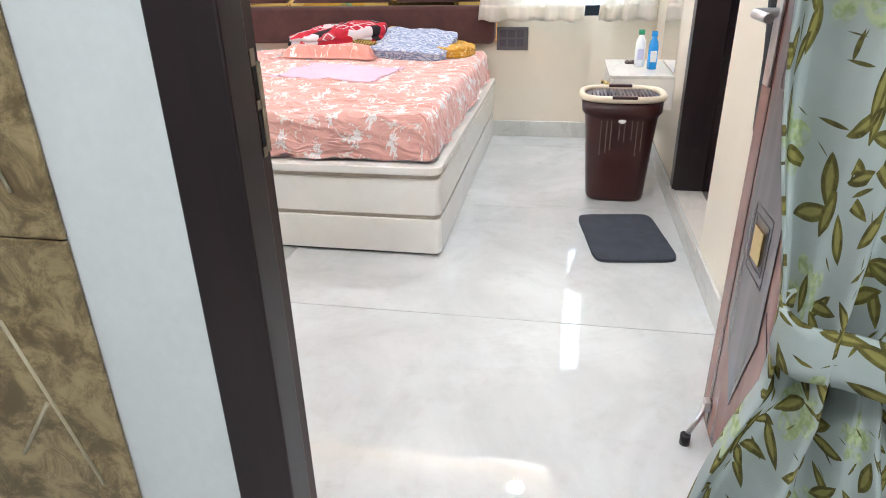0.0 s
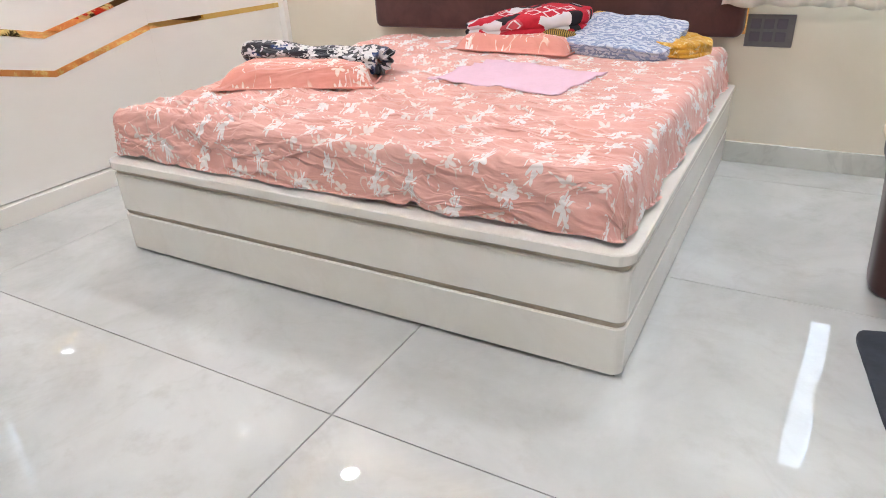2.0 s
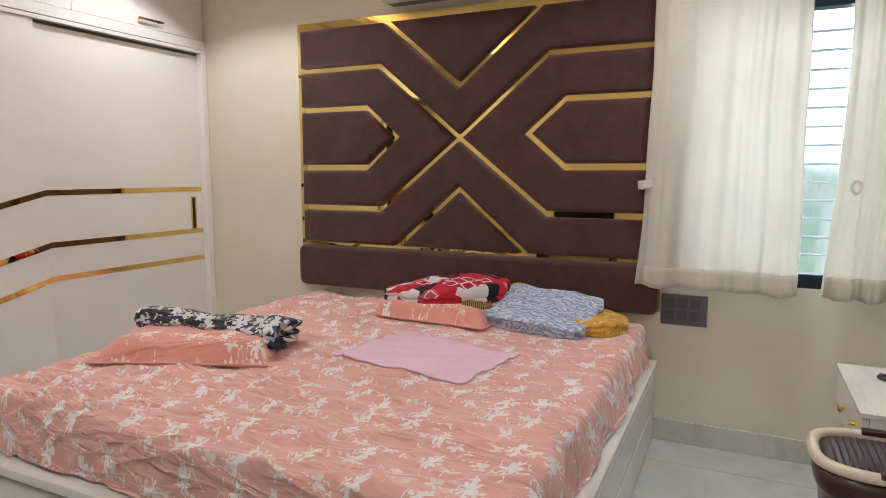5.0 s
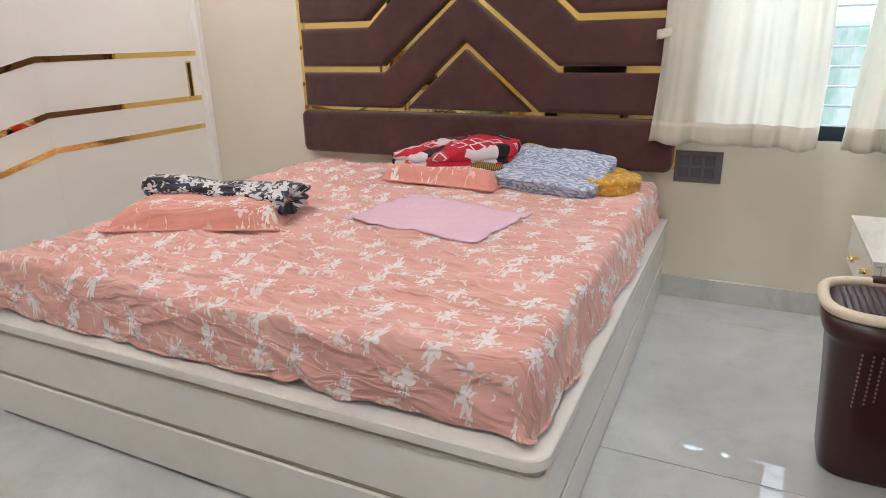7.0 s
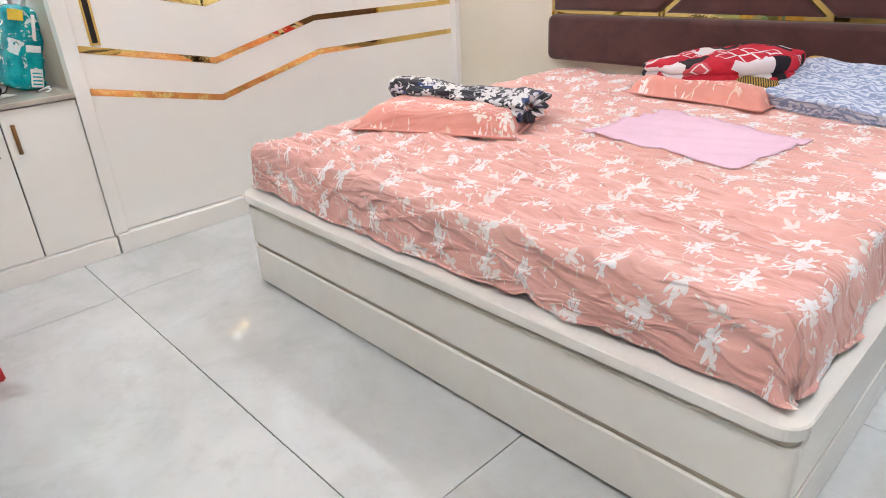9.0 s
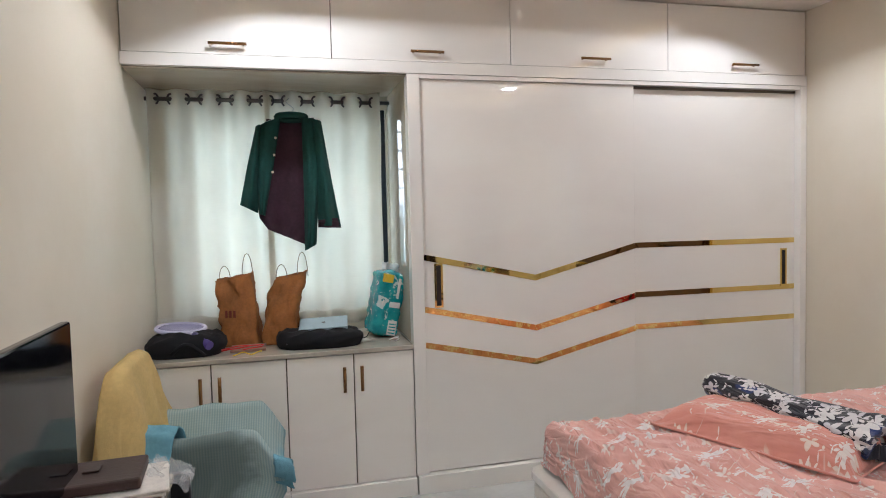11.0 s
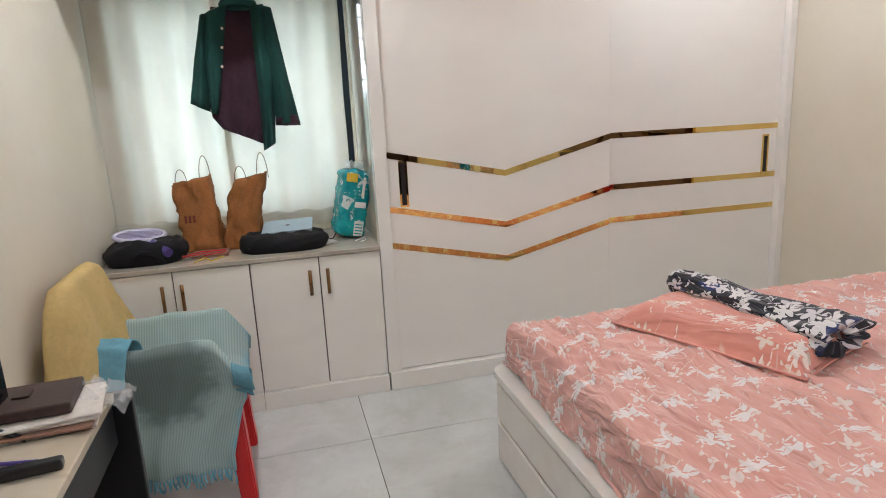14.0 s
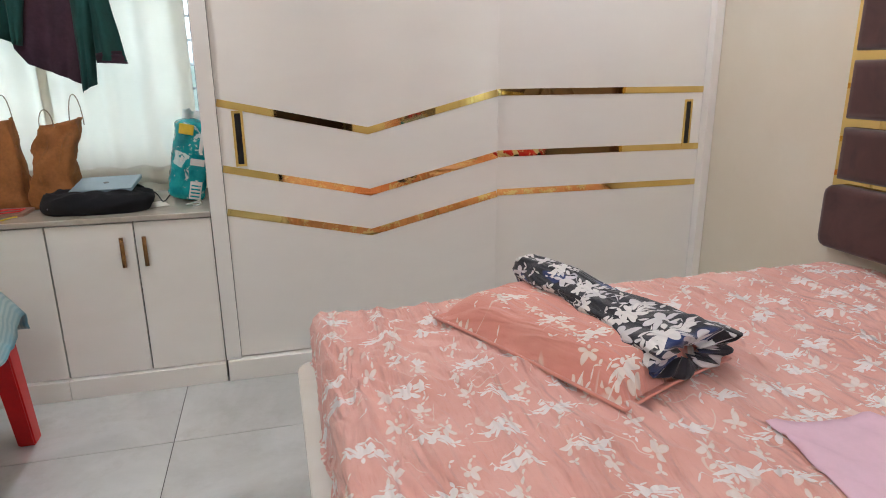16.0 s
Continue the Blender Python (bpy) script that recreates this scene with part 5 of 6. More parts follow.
ob = part("back_panel", panel([(-1.03, 1.965), (-1.06, 1.75), (-1.085, 1.56), (-1.085, 1.44), (-1.04, 1.375)], [(-0.78, 1.975), (-0.785, 1.7), (-0.79, 1.5), (-0.80, 1.34), (-0.84, 1.285)], -0.045, 34, 3.5, 1), M_MAROON, shirt, "dark maroon lining", smooth=True)
thick(ob, 0.002)
ob = part("front_panel", panel([(-1.075, 1.925), (-1.10, 1.7), (-1.085, 1.46)], [(-0.955, 1.975), (-1.005, 1.7), (-1.055, 1.45)], 0.035, 16, 2, 2), M_GREEN, shirt, smooth=True)
thick(ob, 0.002)
ob = part("front_panel", panel([(-0.845, 1.975), (-0.845, 1.6), (-0.85, 1.255)], [(-0.76, 1.96), (-0.765, 1.6), (-0.79, 1.29)], 0.035, 16, 2, 3), M_GREEN, shirt, smooth=True)
thick(ob, 0.002)
ob = part("sleeve", panel([(-1.085, 1.925), (-1.135, 1.72), (-1.18, 1.51)], [(-1.05, 1.93), (-1.075, 1.70), (-1.09, 1.465)], 0.045, 14, 1.5, 7), M_GREEN, shirt, smooth=True)
thick(ob, 0.003)
ob = part("sleeve", panel([(-0.80, 1.96), (-0.775, 1.65), (-0.775, 1.39)], [(-0.745, 1.955), (-0.695, 1.62), (-0.655, 1.385)], 0.05, 16, 1.5, 8), M_GREEN, shirt, smooth=True)
thick(ob, 0.003)
ob = part("cuff", panel([(-0.775, 1.42), (-0.775, 1.38)], [(-0.665, 1.43), (-0.655, 1.375)], 0.054, 12, 1, 8), M_MAROON, shirt, "maroon turned-back cuff", smooth=True)
thick(ob, 0.003)
cl = [(SX_ + 0.03 * math.sin(a), -0.90 + 0.075 * math.cos(a), 1.975 + 0.010 * math.sin(a)) for a in [k * math.pi / 9 for k in range(19)]]
part("collar", tube(cl, 0.017, 8), M_GREEN, shirt)
hg = tube([(SX_, -1.04, 1.945), (SX_, -0.905, 2.0), (SX_, -0.77, 1.96)], 0.003, 6)
tube([(SX_, -0.905, 2.0)] + [(SX_ - 0.06 * k / 6, -0.905 + 0.02 * math.sin(k), 2.0 + 0.085 * k / 6) for k in range(1, 7)] + [(CX, -0.905, 2.098)], 0.0025, 6, bm=hg)
part("hanger", hg, M_STEEL, shirt, "thin wire hanger")
for z in (1.86, 1.77, 1.68):
    part("button", turn(lathe([(0.007, 0), (0.007, 0.003)], 10), pose(SX_ + 0.036, -0.985 - (1.86 - z) * 0.12, z, 0, 90, 0)), M_IVORY, shirt, "small pale button")


def paper_bag(label, cx, cy, rz, w, d, h, lean, seed):
    t = thing("paper_bag", label, "paper bag", "paper bags on the counter", at=(cx, cy, 0.776))
    m = pose(cx, cy, 0.777, 0, 0, rz)

    def fn(u, v):
        a = u * 2 * math.pi
        c, s = math.cos(a), math.sin(a)
        q = (abs(c) ** 7 + abs(s) ** 7) ** (-1 / 7)
        k = 1 - 0.10 * v + 0.05 * nz(c + seed, v * 2.5, s)
        cr = 0.016 * nz(c * 2 + seed, s * 2, v * 5) + 0.008 * crest(ridged(c * 2.2 + seed, v * 4.5 + c, s * 2.2), 0.2) - 0.006 * crest(ridged(c * 3 - seed, v * 3, s * 3 + v * 2), 0.4)
        dd = d * (1 - 0.55 * v ** 1.6)
        return m @ Vector((w / 2 * c * q * k + lean * v * v + cr, dd / 2 * s * q + cr, h * v + (0.012 * nz(c * 2, s * 2, seed) + 0.02 * c) * (v > 0.95)))
    ob = part("body", grid(48, 26, fn), M_KRAFT, t, smooth=True)
    thick(ob, 0.0015)
    part("base", turn(box(-w * 0.44, w * 0.44, -d * 0.42, d * 0.42, 0.001, 0.004), m), M_KRAFT, t)
    for k in range(3 if lean < 0 else 0):
        part("print_bar", turn(box(-w * 0.30 + 0.02 * k, -w * 0.30 + 0.012 + 0.02 * k, -d / 2 * 0.86 - 0.006, -d / 2 * 0.86 - 0.004, h * 0.42, h * 0.52), m), M_KRAFTD, t, "maroon printed mark")
    for s in (-1, 1):
        pts = [(lean * 0.95 + 0.05 * (1.2 if s > 0 else -0.9) + 0.028 * math.cos(a), s * d * 0.18, h * 0.96 + (0.10 + 0.03 * s) * math.sin(a)) for a in [math.pi * q / 10 for q in range(11)]]
        part("cord_handle", tube([m @ Vector(p) for p in pts], 0.0022, 6), M_CORD, t, "thin twisted cord handle")
    return t


paper_bag("crumpled brown paper carrier bag with maroon print", -3.26, -1.20, 82, 0.20, 0.15, 0.36, -0.02, 2.0)
paper_bag("crumpled brown paper carrier bag leaning sideways", -3.22, -1.00, 84, 0.17, 0.12, 0.36, 0.07, 5.0)

# pack of nappies in teal film
np_ = thing("plastic_pack", "teal and white plastic-wrapped pack leaning on the niche side", "package", at=(-3.22, -0.44, 0.776))
mp_ = pose(-3.22, -0.475, 0.777, -12, 0, 8)


def pk_fn(u, v):
    a = u * 2 * math.pi
    c, s = math.cos(a), math.sin(a)
    q = (abs(c) ** 6 + abs(s) ** 6) ** (-1 / 6)
    k = min(1, 14 * v) ** 0.4 * min(1, 14 * (1 - v)) ** 0.5
    cr = 0.006 * nz(c * 4, s * 4, v * 9) + 0.004 * ridged(c * 6, v * 12, s * 6)
    return mp_ @ Vector((0.085 * c * q * k + cr, 0.075 * s * q * k + cr, 0.37 * v))


part("wrap", grid(56, 36, pk_fn), M_TEAL, np_, smooth=True)
for z0, z1, y0, y1, mt in ((0.30, 0.345, -0.06, 0.0, M_YELLOWF), (0.02, 0.10, 0.01, 0.06, M_FILMW), (0.17, 0.20, 0.0, 0.06, M_FILMW), (0.23, 0.33, 0.03, 0.045, M_FILMW)):
    part("print_patch", turn(box(0.086, 0.092, y0, y1, z0, z1, 0.002, 1), mp_), mt, np_, "printed film patch")
for k in range(4):
    part("print_bar", turn(box(0.0905, 0.094, 0.016, 0.054, 0.03 + 0.016 * k, 0.036 + 0.016 * k), mp_), M_TEAL, np_, "small line of print")
part("top_fold", turn(grid(14, 6, lambda u, v: (0.05 * nz(u * 3, v), -0.05 + 0.1 * u, 0.365 + 0.04 * v * (1 + 0.5 * nz(u * 6, 2)))), mp_), M_FILMW, np_, "loose clear film fold", smooth=True)

# black bags, racket and laptop


def soft_bag(t, nm, cx, cy, rz, sx, sy, h, seed, mat, z0=0.777):
    m = pose(cx, cy, z0, 0, 0, rz)

    def fn(u, v):
        a = u * 2 * math.pi
        c, s = math.cos(a), math.sin(a)
        q = (abs(c) ** 3 + abs(s) ** 3) ** (-1 / 3)
        if v < 0.1:
            rad, zz = 0.93 * v / 0.1, 0.0
        elif v < 0.5:
            k = (v - 0.1) / 0.4
            rad, zz = 0.93 + 0.09 * math.sin(k * math.pi), h * 0.72 * k
        else:
            k = (v - 0.5) / 0.5
            rad, zz = 0.93 * (1 - k) ** 0.8, h * (0.72 + 0.28 * math.sin(min(1, k * 1.4) * math.pi / 2))
        cr = 0.014 * nz(c * 2 + seed, s * 2, v * 3) + 0.014 * crest(ridged(c * 1.8 + seed, s * 1.8 + v * 2, v * 2.5), 0.3) * (v < 0.62)
        return m @ Vector((sx / 2 * c * q * rad * (1 + 0.1 * nz(c + seed, s)), sy / 2 * s * q * rad, max(0, zz + (cr if v > 0.1 else 0))))
    return part(nm, grid(48, 20, fn), mat, t, smooth=True)


b1 = thing("black_bag", "slumped black nylon bag on the counter", "bag", at=(-3.1, -1.45, 0.776))
soft_bag(b1, "body", -3.12, -1.45, 88, 0.37, 0.30, 0.105, 1.0, M_NYLON)
part("strap", tube([(-2.97, -1.50 + 0.03 * k, 0.80 + 0.045 * math.sin(k * 0.7)) for k in range(6)], 0.010, 6), M_NYLON, b1, "black carrying strap")
rk = thing("mosquito_racket", "purple and white electric mosquito racket on a bag", "racket", at=(-3.15, -1.48, 0.885))
mr = pose(-3.17, -1.48, 0.893, -3, 7, 0)
part("rim", turn(tube([(0.085 * math.cos(a), 0.115 * math.sin(a), 0) for a in [k * math.pi / 16 for k in range(32)]], 0.011, 8, closed=True), mr), M_LILAC, rk, "pale lilac rim")
part("net", turn(lathe([(0.08, -0.003), (0.08, 0.003)], 32, sx=1, sy=1.34), mr), M_PURPLE, rk, "purple net")
for k in range(7):
    part("net_rib", turn(tube([(-0.06 + 0.02 * k, -0.10 * math.sqrt(max(0, 1 - ((-0.06 + 0.02 * k) / 0.085) ** 2)), 0.005), (-0.06 + 0.02 * k, 0.10 * math.sqrt(max(0, 1 - ((-0.06 + 0.02 * k) / 0.085) ** 2)), 0.005)], 0.0022, 5), mr), M_LILAC, rk, "thin net rib")
part("neck", turn(tube([(0.07, 0.05, -0.004), (0.13, 0.085, -0.012)], 0.011, 8), mr), M_LILAC, rk)
part("handle", turn(tube([(0.11, 0.075, -0.008), (0.16, 0.12, -0.02), (0.20, 0.155, -0.03)], 0.022, 12), mr), M_PURPLE, rk, "purple plastic handle")
b2 = thing("laptop_bag", "black padded laptop bag lying on the counter", "bag", at=(-3.12, -0.80, 0.776))
soft_bag(b2, "body", -3.11, -0.80, 86, 0.43, 0.30, 0.085, 3.0, M_NYLON)
part("handle", tube([(-3.24 - 0.02 * math.sin(k * 0.5), -0.92 + 0.045 * k, 0.835 + 0.05 * math.sin(k * math.pi / 6)) for k in range(7)], 0.009, 6), M_NYLON, b2, "black carrying handle")
part("zip", tube([(-2.99, -0.97 + 0.04 * k, 0.808 + 0.004 * math.sin(k)) for k in range(9)], 0.0035, 5), M_SWITCHK, b2, "dark zip line")
lp = thing("laptop", "closed silver laptop on the black bag", "laptop", at=(-3.12, -0.76, 0.85))
ml = pose(-3.15, -0.775, 0.874, 2, 11, -6)
part("base", turn(box(-0.085, 0.085, -0.125, 0.125, -0.008, 0.0, 0.003), ml), M_ALU, lp)
lid_ = part("lid", turn(box(-0.085, 0.085, -0.125, 0.125, 0.0005, 0.008, 0.003), ml), M_ALU, lp)
part("badge", turn(lathe([(0.011, 0.008), (0.011, 0.0088)], 16), ml), M_SWITCHK, lid_, "small dark round badge")
solo("paper_slip", turn(box(-0.06, 0.06, -0.045, 0.045, 0, 0.0015), pose(-3.13, -0.585, 0.7775, 0, 0, 20)), M_PAPER, "white paper slip on the counter", "paper")
solo("notebook", box(-3.17, -3.03, -1.24, -1.07, 0.777, 0.79, 0.002), M_PAPERB, "small notebook between the bags", "notebook")
for nm, mt, lab, pts in (
        ("charging_cable", M_RED, "red cable coiled on the counter", [(-3.05 + 0.05 * math.cos(k * 0.8), -1.18 + 0.10 * math.sin(k * 0.55), 0.796 + 0.003 * (k % 2)) for k in range(14)]),
        ("charging_cable", M_YELLOWF, "yellow cable lying on the counter", [(-2.98 + 0.035 * math.cos(k * 0.9), -1.22 + 0.012 * k, 0.781) for k in range(12)]),
        ("charging_cable", M_NYLON, "black cable between laptop bag and pack", [(-3.2 + 0.04 * math.cos(k * 0.9), -0.64 + 0.013 * k, 0.80 + 0.02 * math.sin(k * 0.8)) for k in range(12)]),
        ("charging_cable", M_WHITEP, "white cable coiled at the niche side", [(-3.06 + 0.03 * math.cos(k * 0.9), -0.42 + 0.03 * math.sin(k * 0.7), 0.781 + 0.001 * k) for k in range(14)])):
    solo(nm, tube(pts, 0.003, 6), mt, lab, "cable")

# ---------------------------------------------------------------- red chair under towels
ch = thing("plastic_chair", "red plastic armchair covered with towels", "chair", at=(-2.38, -1.28, 0))
for x, y, x2, y2 in ((-2.155, -1.03, -2.185, -1.065), (-2.59, -1.04, -2.575, -1.075), (-2.16, -1.56, -2.19, -1.48), (-2.60, -1.56, -2.57, -1.48)):
    b = bmesh.new()
    lo = [b.verts.new((x + dx * 0.034, y + dy * 0.030, 0.0)) for dx, dy in ((-1, -1), (1, -1), (1, 1), (-1, 1))]
    hi = [b.verts.new((x2 + dx * 0.042, y2 + dy * 0.038, 0.50 if y > -1.2 else 0.45)) for dx, dy in ((-1, -1), (1, -1), (1, 1), (-1, 1))]
    for k in range(4):
        b.faces.new((lo[k], lo[(k + 1) % 4], hi[(k + 1) % 4], hi[k]))
    b.faces.new(lo[::-1])
    b.faces.new(hi)
    bmesh.ops.bevel(b, geom=b.edges[:], offset=0.006, segments=2, affect='EDGES')
    part("leg", b, M_RED, ch)
part("seat", box(-2.58, -2.18, -1.50, -1.06, 0.415, 0.445, 0.012), M_RED, ch)
part("backrest", turn(box(-0.18, 0.18, -0.015, 0.015, 0, 0.42, 0.012), pose(-2.38, -1.50, 0.43, 12)), M_RED, ch)
for x in (-2.185, -2.575):
    part("armrest", box(x - 0.028, x + 0.028, -1.54, -1.06, 0.565, 0.593, 0.01), M_RED, ch)


def towel_fn(u, v):
    """Across both armrests: hangs outside the east arm, dips between the arms, ends over the west arm."""
    y = -1.56 + (0.49 + 0.075 * min(1.0, max(0.0, (v - 0.05) / 0.2))) * u + 0.02 * nz(v * 4, 3.0)
    rows = [(0.0, -2.06, 0.205), (0.14, -2.10, 0.36), (0.30, -2.135, 0.56), (0.345, -2.15, 0.632), (0.365, -2.175, 0.65), (0.39, -2.205, 0.648), (0.43, -2.225, 0.60),
            (0.52, -2.28, 0.485), (0.60, -2.38, 0.456), (0.68, -2.48, 0.485), (0.76, -2.54, 0.60), (0.79, -2.56, 0.648), (0.81, -2.58, 0.652), (0.84, -2.61, 0.63), (1.0, -2.64, 0.44)]
    for (a, xa, za), (c, xc, zc) in zip(rows, rows[1:]):
        if v <= c:
            k = (v - a) / (c - a)
            x, z = xa + (xc - xa) * k, za + (zc - za) * k
            break
    low = max(0, 0.6 - z)
    x += 0.05 * low * math.sin(u * 9 + 1.0 + 2.0 * v) + 0.014 * nz(u * 5, v * 7) + 0.02 * crest(ridged(u * 4 - v * 2, v * 1.5, 6.0), 0.2) * min(1.0, low * 4)
    fall = max(0.0, u - 0.83) / 0.17
    z -= 0.15 * fall ** 1.3 * max(0.0, (z - 0.42) / 0.23)
    x += (0.03 if v < 0.5 else -0.03) * fall
    z += 0.014 * nz(u * 5, v * 7, 2.0) + 0.02 * max(0, ridged(u * 3 + v * 5, v * 4, 3.0) - 0.6) * (0.4 < v < 0.78) - 0.03 * max(0.0, u - 0.8) / 0.2 * (0.44 < v < 0.74) + (0.025 * nz(u * 3, 4.0) if v < 0.02 else 0)
    y += 0.07 * max(0, 0.55 - z) * (u - 0.4) * (v < 0.35)
    return (x, y, z)


tw = thing("turquoise_towel", "ribbed turquoise towel with fringe draped over the chair arms", "towel", at=(-2.3, -1.28, 0.65))
ob = part("cloth", grid(44, 90, towel_fn, lambda u, v: (u * 0.56, v * 1.6)), M_TOWEL, tw, smooth=True)
thick(ob, 0.005)
random.seed(11)
for k in range(46):
    u = (k + 0.5) / 46
    p = towel_fn(u, 0.0)
    part("fringe", tube([p, (p[0] + random.uniform(-0.006, 0.006), p[1] + random.uniform(-0.006, 0.006), p[2] - 0.025), (p[0] + random.uniform(-0.012, 0.012), p[1] + random.uniform(-0.012, 0.012), p[2] - random.uniform(0.04, 0.055))], 0.0032, 5), M_TURQ, tw)
M_BRIGHT = plain("bright_blue_towel", hexc("6d9fb0"), 0.95, var=0.14, bump=0.6, bscale=280)


def roll_fn(u, v):
    """A towel corner rolled up on itself, open at its end."""
    a = 11.0 * u
    r = 0.010 + 0.0030 * a
    return (-2.105 + 1.15 * r * math.cos(a) + 0.03 * v + 0.005 * nz(u * 6, v * 4), -1.03 + 0.065 * v + 0.016 * nz(u * 5, v * 3, 4.0), 0.535 - 0.02 * v + 1.35 * r * math.sin(a))


thick(solo("towel_end", grid(60, 10, roll_fn), M_BRIGHT, "rolled bright blue towel corner on the chair arm", "towel", smooth=True), 0.005)


def blue_fn(u, v):
    """A bright blue towel folded over the back of the east armrest."""
    rows = [(0.0, -2.06, 0.44), (0.35, -2.10, 0.61), (0.5, -2.13, 0.672), (0.65, -2.19, 0.69), (0.8, -2.25, 0.66), (1.0, -2.30, 0.56)]
    for (a, xa, za), (c, xc, zc) in zip(rows, rows[1:]):
        if v <= c:
            k = (v - a) / (c - a)
            x, z = xa + (xc - xa) * k, za + (zc - za) * k
            break
    y = -1.60 + (0.20 + 0.06 * v) * u
    return (x + 0.010 * nz(u * 4, v * 4) + 0.012 * math.sin(u * 14) * (0.66 - z), y, z + 0.012 * nz(u * 5, v * 5, 3.0) + 0.02 * math.sin(u * math.pi))


ob = solo("blue_towel", grid(24, 36, blue_fn), M_BRIGHT, "bright blue towel folded over the chair arm", "towel", smooth=True)
thick(ob, 0.006)


def yel_fn(u, v):
    x = -2.80 + 0.84 * u
    rows = [(0, -1.44, 0.50), (0.35, -1.49, 0.82), (0.45, -1.52, 0.91), (0.50, -1.55, 0.925), (0.55, -1.585, 0.91), (1.0, -1.635, 0.40)]
    for (a, ya, za), (c, yc, zc) in zip(rows, rows[1:]):
        if v <= c:
            k = (v - a) / (c - a)
            y, z = ya + (yc - ya) * k, za + (zc - za) * k
            break
    side = max(0.0, (u - 0.76) / 0.24)
    over = max(0.0, (0.34 - u) / 0.34)
    z -= (0.44 * side ** 1.15 + 0.26 * over ** 1.3) * min(1.0, max(0.0, (z - 0.4) / 0.2))
    x = min(x, -2.13) + 0.17 * side ** 0.8 * (u > 0.76) + 0.018 * math.sin(v * 24) * side
    y += 0.024 * math.sin(u * 26 + v * 3 + 1.5 * nz(v * 3, u * 2)) * (0.93 - z) * 2.0 + 0.008 * nz(u * 5, v * 5)
    return (x + 0.01 * nz(v * 5, 1.0), max(y, YS + 0.012), max(z, 0.30))


yt = solo("yellow_towel", grid(60, 60, yel_fn), M_YELT, "pale yellow towel hung over the chair back", "towel", smooth=True)
thick(yt, 0.006)

# ---------------------------------------------------------------- table with television
tb = thing("side_table", "pale stone-topped table with black side panels", "table", at=(-0.95, -1.46, 0))
part("tabletop", box(-1.58, -0.80, YS + 0.014, -1.285, 0.725, 0.75, 0.004), M_TABLE, tb)
part("side_panel", box(-1.61, -1.585, YS + 0.014, -1.245, 0.0, 0.742, 0.004), M_BLACK, tb, "black side panel")
part("side_panel", box(-0.85, -0.825, YS + 0.02, -1.29, 0.0, 0.7245, 0.004), M_BLACK, tb, "black side panel")
part("front_rail", box(-1.584, -0.851, -1.315, -1.295, 0.60, 0.7245, 0.003), M_BLACK, tb, "black front rail")
tv = thing("television", "black flat television standing on the table", "television", at=(-1.0, -1.5, 0.75))
part("screen", box(-1.495, -0.85, -1.515, -1.49, 0.80, 1.19, 0.006), M_SCREEN, tv, "black glass screen")
part("back", box(-1.42, -0.92, -1.56, -1.5155, 0.86, 1.12, 0.02), M_BLACK, tv)
for x in (-1.36, -0.98):
    f = tube([(x, -1.42, 0.756), (x, -1.50, 0.80), (x, -1.58, 0.756)], 0.008, 6)
    part("foot", f, M_BLACK, tv, "splayed black foot")
random.seed(3)
for k in range(4):
    z0 = 0.751 + 0.009 * k
    ob = solo("magazine", turn(box(-0.135, 0.135, -0.10, 0.10, 0, 0.008, 0.002, 1), pose(-1.45 + random.uniform(-0.015, 0.015), -1.425 + random.uniform(-0.012, 0.012), z0, 0, 0, 100 + random.uniform(-8, 8))),
              (M_PAPER, M_PAPERB, M_PAPER)[k % 3], "newspaper or magazine in a pile on the table", "magazine", "magazines on the table")
oz = thing("organiser", "dark brown leather organiser on the magazines", "organiser", at=(-1.36, -1.42, 0.81))
part("cover", turn(box(-0.12, 0.12, -0.085, 0.085, 0, 0.028, 0.006), pose(-1.47, -1.455, 0.788, 0, 0, 94)), M_LEATHER, oz)
part("clasp", turn(box(-0.02, 0.02, -0.012, 0.03, 0.0285, 0.034, 0.003), pose(-1.47, -1.455, 0.788, 0, 0, 94)), M_LEATHER, oz, "leather clasp strap")


def film_fn(u, v):
    return (-1.60 + 0.14 * u + 0.02 * nz(u * 4, v * 4), -1.33 + 0.10 * v + 0.02 * nz(u * 5, v * 3, 2), 0.80 - 0.05 * v + 0.03 * nz(u * 5, v * 5, 7))


cf2 = Nodes("crumpled_clear_film")
cf2.out((0.9, 0.9, 0.9), 0.12, 0.0, Alpha=0.28)
solo("plastic_wrapper", grid(22, 18, film_fn), cf2.mat, "crumpled clear plastic wrapper beside the magazines", "wrapper", smooth=True)
pen_ = solo("pen", tube([(-1.27, -1.51, 0.757), (-1.24, -1.36, 0.757)], 0.005, 8), M_PURPLE, "purple and white pen on the table", "pen")
tp = thing("phone_tripod", "black folding phone tripod lying on the table", "tripod", at=(-1.2, -1.4, 0.75))
part("grip", turn(box(-0.016, 0.016, -0.06, 0.06, 0.0, 0.024, 0.006), pose(-1.20, -1.36, 0.751, 0, 0, 8)), M_BLACK, tp)
part("arm", tube([(-1.205, -1.42, 0.763), (-1.14, -1.435, 0.763), (-1.06, -1.44, 0.763)], 0.010, 8), M_BLACK, tp)
part("arm", tube([(-1.205, -1.42, 0.763), (-1.215, -1.50, 0.763), (-1.22, -1.55, 0.763)], 0.010, 8), M_BLACK, tp)

